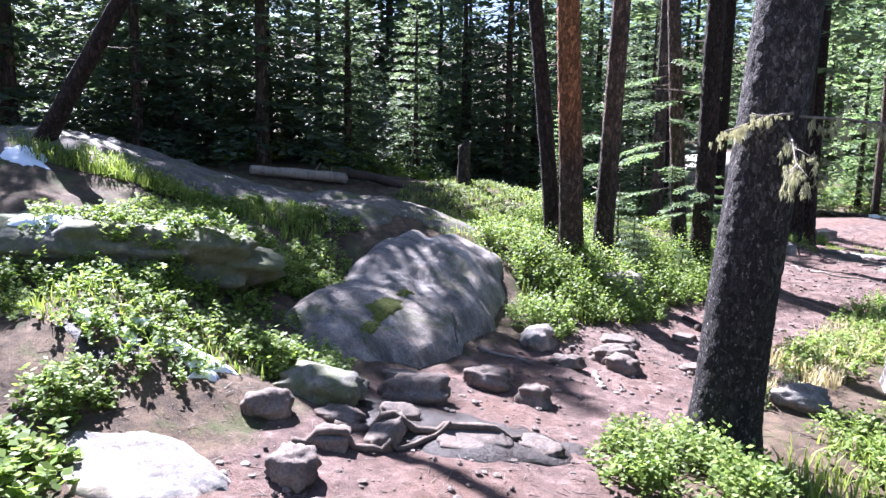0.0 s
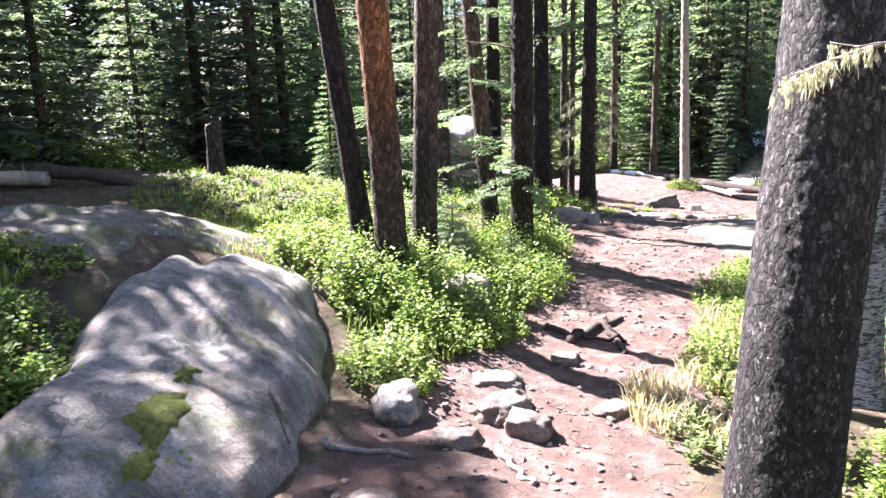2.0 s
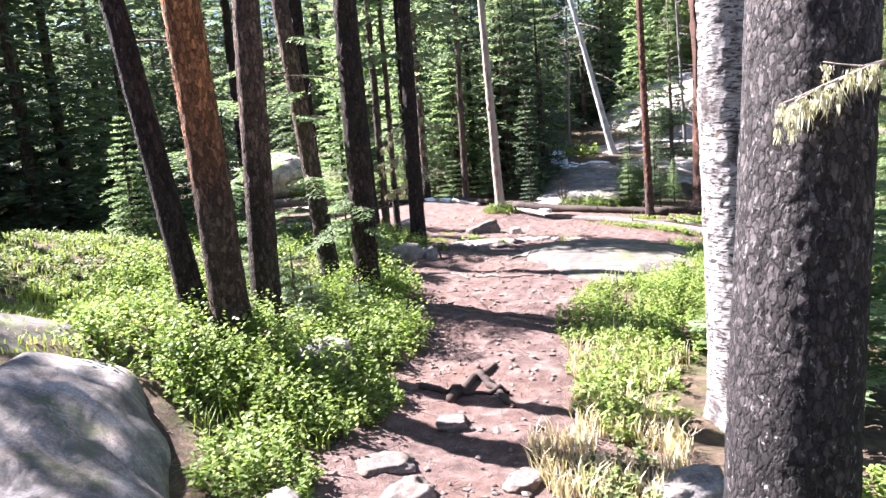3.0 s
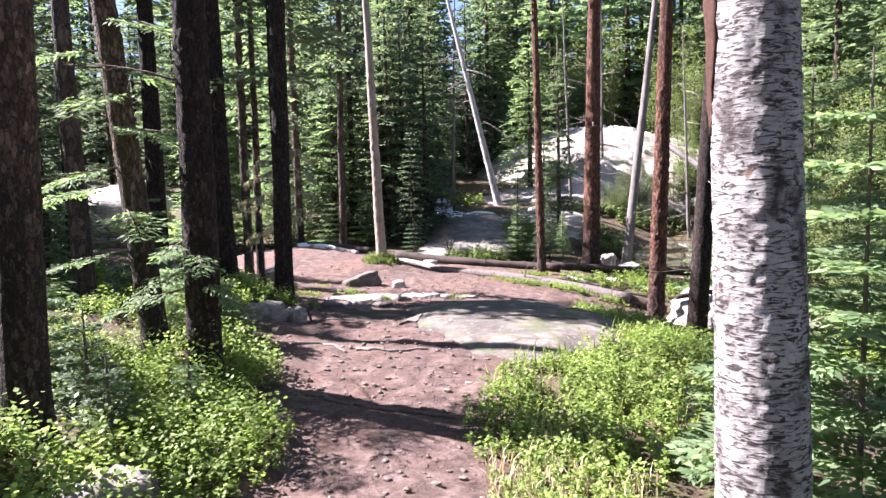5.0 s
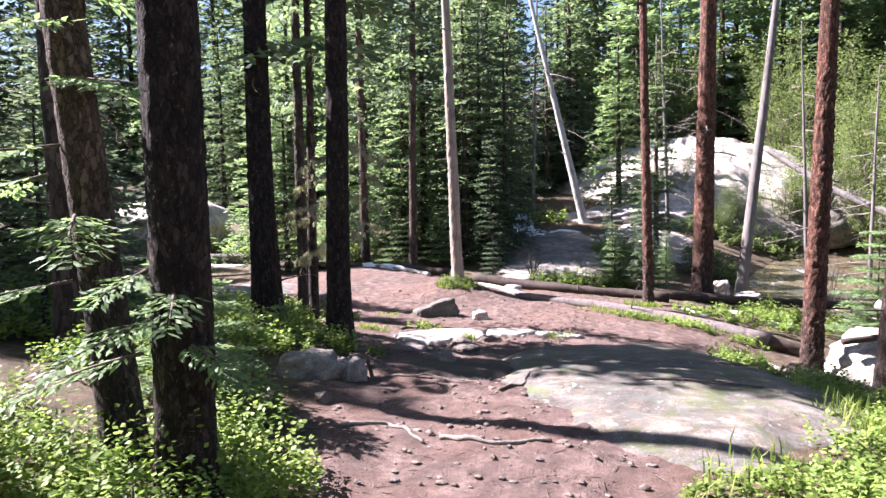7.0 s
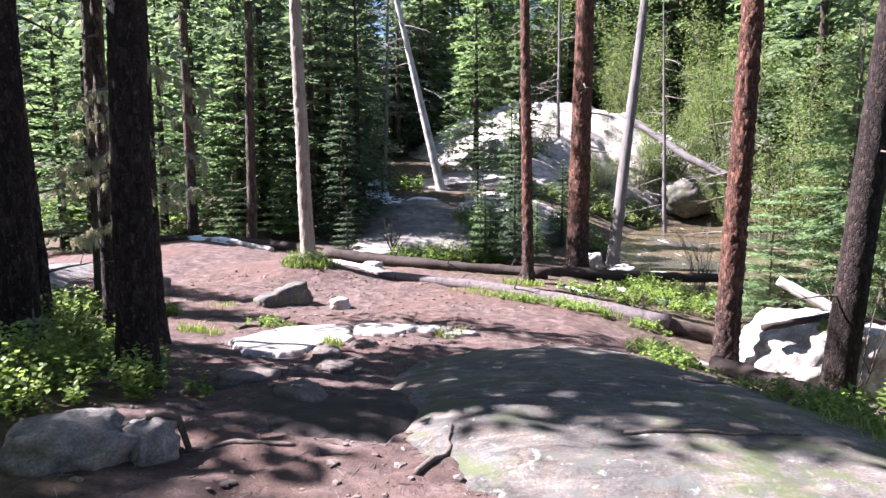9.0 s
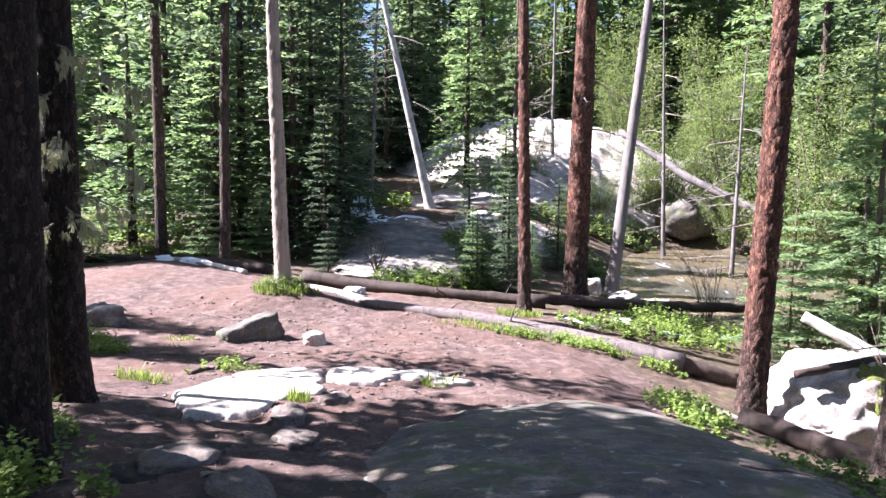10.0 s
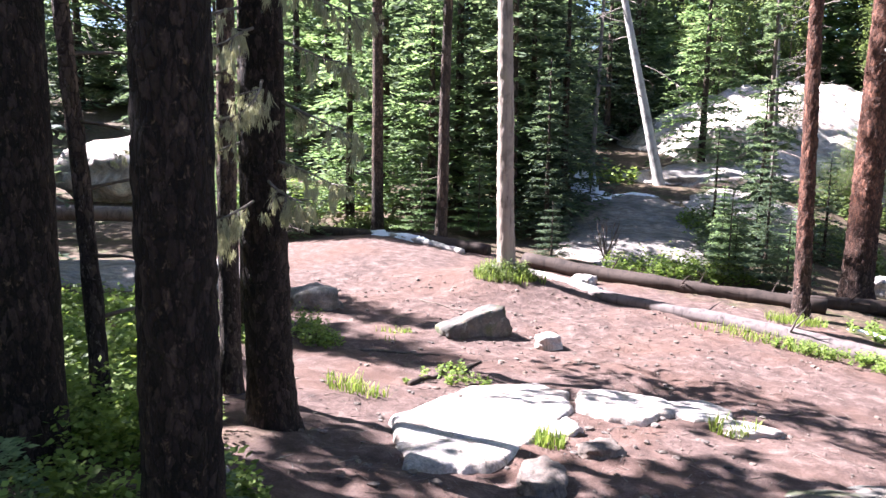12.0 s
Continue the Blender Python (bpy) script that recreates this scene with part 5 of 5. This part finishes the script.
# ---------------------------------------------------------------- lichen branches
def lichen_branch(x, y, z, yaw, length, label, seed, pitch=-.1, tufts=26, drop=.08):
    rng = random.Random(seed)
    w = Vector((math.cos(radians(yaw)), math.sin(radians(yaw)), pitch))
    ob = thing("lichen_branch", None, label, "branch", at=pose(x, y, z))
    line = twig_line((0, 0, 0), w, length, rng, 6, .02, .12)
    v, f = tube(line, [.009, .008, .007, .006, .004, .003, .002], 5)
    part("twig", mesh("twig", v, f, DRYTWIG), ob)
    tips = list(line[1:])
    for _ in range(6):
        i = rng.randrange(1, 6)
        l2 = twig_line(line[i], (line[i] - line[i - 1]).normalized() + Vector((rng.uniform(-.8, .8), rng.uniform(-.8, .8), rng.uniform(-.6, .3))), length * .3, rng, 3, .03)
        v, f = tube(l2, [.004, .003, .002, .0015], 4)
        part("side_twig", mesh("side_twig", v, f, DRYTWIG), ob)
        tips += l2[1:]
    verts, faces = [], []
    for p in tips:
        for _ in range(2):   # separate hanging tassels
            q = p + Vector((rng.gauss(0, .018), rng.gauss(0, .018), rng.gauss(-.004, .006)))
            long = drop * (.25 + rng.random() ** 1.6)
            for _ in range(tufts // 3):
                d = Vector((rng.gauss(0, .22), rng.gauss(0, .22), -1)).normalized()
                o = Vector((rng.gauss(0, .006), rng.gauss(0, .006), -long * rng.random() * .6))
                leaf_quad(q + o, d, long * rng.uniform(.25, .8), .0022, rng, verts, faces)
    part("lichen", mesh("lichen", verts, faces, LICHEN, False), ob, "pale hanging beard lichen")
    return ob


lichen_branch(2.06, -3.70, 2.03, 197, .40, "bare branch with pale lichen on the large trunk", 1, -.22, 80, .07)
lichen_branch(2.0, -3.52, 2.02, -30, .75, "bare branch with pale lichen on the large trunk", 2, .02, 110, .09)
lichen_branch(2.0, -3.6, 1.92, -58, .50, "bare branch with pale lichen on the large trunk", 3, -.15, 90, .08)
for i, (z, yaw, ln) in enumerate(((1.15, -100, .45), (1.35, -30, .5), (1.55, -150, .55), (1.75, -70, .5), (1.95, -15, .45), (2.1, -130, .55), (1.0, 200, .4), (2.3, -60, .5), (1.45, 180, .5), (1.85, 170, .5), (1.25, -60, .5), (1.6, -110, .5), (1.65, -10, .45), (2.0, -90, .55), (1.05, -140, .45), (2.2, -20, .5))):
    lichen_branch(-1.75 + .014 * z + .11 * math.cos(radians(yaw)), 7.446 - .058 * z + .11 * math.sin(radians(yaw)), z, yaw, ln, "drooping dead twig with grey-green lichen", 10 + i, -.3, 100, .090)


# ---------------------------------------------------------------- brush beyond the stream
def willow_meshes(seed, h, spread, stems, leaves):
    rng = random.Random(seed)
    wood, verts, faces = [], [], []
    for _ in range(stems):
        a = rng.uniform(0, 6.283)
        line = twig_line((math.cos(a) * .15, math.sin(a) * .15, 0), (math.cos(a) * spread, math.sin(a) * spread, 1), h * rng.uniform(.7, 1.1), rng, 7, -.01, .14)
        wood.append(tube(line, [.03 * (1 - k / 8) + .004 for k in range(8)], 5))
        for _ in range(leaves):
            k = rng.randrange(2, 8)
            c = rng.choice((-.25, -.1, .05, .2))
            p = line[k] + Vector((rng.gauss(c, .16), rng.gauss(-c, .16), rng.gauss(0, .22)))
            d = Vector((rng.uniform(-1, 1), rng.uniform(-1, 1), rng.uniform(-.6, .5))).normalized()
            leaf_quad(p, d, rng.uniform(.05, .12), rng.uniform(.016, .032), rng, verts, faces)
    return [mesh("stem", v, f, TWIG) for v, f in wood], mesh("leaves", verts, faces, WILLOW, False)


WILLOWS = [willow_meshes(1, 4.2, .35, 11, 760), willow_meshes(2, 5.5, .25, 11, 840)]
for i, (x, y, k, s) in enumerate(((12.2, 20.5, 0, 1.0), (14.4, 22.0, 1, 1.0), (16.5, 19.5, 1, 1.1), (13.4, 25.5, 1, 1.0), (17.5, 25, 0, 1.3), (11.0, 26.0, 0, .7), (15.5, 16.5, 0, 1.2), (12.8, 14.0, 0, .8), (19, 21, 1, 1.2),
                                  (9.8, 13.0, 0, .55), (6.5, 27.5, 0, .6), (16, 31.5, 1, 1.2), (12.5, 33.0, 1, 1.2), (9.5, 36, 1, 1.3), (6.0, 33, 1, 1.0), (20.5, 27.5, 1, 1.3), (-5.4, 19.4, 0, .35), (8.0, 6.5, 0, .5), (7.5, 2.0, 0, .6), (14.0, 10.0, 1, .9), (11.2, 26.8, 0, .8), (13.2, 27.6, 1, .85), (9.9, 28.6, 0, .6), (12.4, 23.2, 0, .6), (12.0, 30.5, 1, .9), (8.6, 25.6, 0, .5), (10.3, 26.3, 0, .62), (7.5, 24.9, 0, .34), (7.2, 6.0, 0, .42), (9.0, 10.4, 0, .5))):
    ob = thing("willow", None, "airy light-green willow bush along the stream", "bush", group="willows along the stream", at=pose(x, y, max(float(land(x, y)), -1.4) - .05, 0, 0, i * 67) @ Matrix.Scale(s, 4))
    for stem in WILLOWS[k][0]:
        part("stem", stem, ob)
    part("leaves", WILLOWS[k][1], ob)


def bare_bush(x, y, h, label, seed):
    rng = random.Random(seed)
    ob = thing("bare_bush", None, label, "bush", at=pose(x, y, float(land(x, y)) - .03))
    for _ in range(9):
        a = rng.uniform(0, 6.283)
        v, f = branch_tubes((0, 0, 0), (math.cos(a) * .35, math.sin(a) * .35, 1), h * rng.uniform(.6, 1.1), .016, rng, 4, 5, -.02)
        part("stem", mesh("stem", v, f, TWIG), ob)


bare_bush(7.4, 15.6, 1.7, "leafless twiggy bush at the water's edge", 1)
bare_bush(8.2, 16.4, 1.5, "leafless twiggy bush at the water's edge", 2)
bare_bush(.9, 17.2, .8, "leafless twiggy bush behind the log", 3)
bare_bush(5.6, 8.3, 1.4, "leafless twigs beside the leaning trunk", 4)


# ---------------------------------------------------------------- litter on the ground
def scatter():
    rng = random.Random(9)
    verts, faces = [], []
    for _ in range(5200):
        y = rng.uniform(-7, 14)
        x = rng.gauss(.3 - .02 * max(y - 4, 0) * 3, .9 + .09 * max(y - 3, 0)) + max(0, -4 - y) * .5
        if float(trodden(np.array(x), np.array(y))) < rng.random() * .9:
            continue
        s = .005 + .026 * rng.random() ** 3
        z = surface(x, y) + s * .2
        o = len(verts)
        k = Vector((rng.uniform(.7, 1.4), rng.uniform(.7, 1.2), rng.uniform(.4, .8)))
        for v in ICO[1][0]:
            q = v * s * (1 + .5 * noise.noise(v * 3 + Vector((x * 31, y * 17, 0))))
            verts.append((x + q.x * k.x, y + q.y * k.y, z + q.z * k.z))
        faces += [tuple(i + o for i in f) for f in ICO[1][1]]
    thing("pebbles", mesh("pebbles", verts, faces, STONE, False), "small loose pebbles strewn over the dirt", "pebbles", "stuff")
    verts, faces = [], []
    for _ in range(7000):
        y = rng.uniform(-7.5, 14)
        x = rng.gauss(.0, 1.5) + max(0, -4 - y) * .5
        z = surface(x, y) + .004
        a, ln = rng.uniform(0, 6.283), .02 + .10 * rng.random() ** 2
        d = Vector((math.cos(a), math.sin(a), rng.uniform(-.08, .08))) * ln
        v, f = tube([Vector((x, y, z)), Vector((x, y, z)) + d], [.0025, .0015], 3)
        o = len(verts)
        verts += v
        faces += [tuple(i + o for i in q) for q in f]
    thing("needle_litter", mesh("needle_litter", verts, faces, DRYTWIG, False), "dry needles and twig bits littering the ground", "litter", "stuff")


scatter()
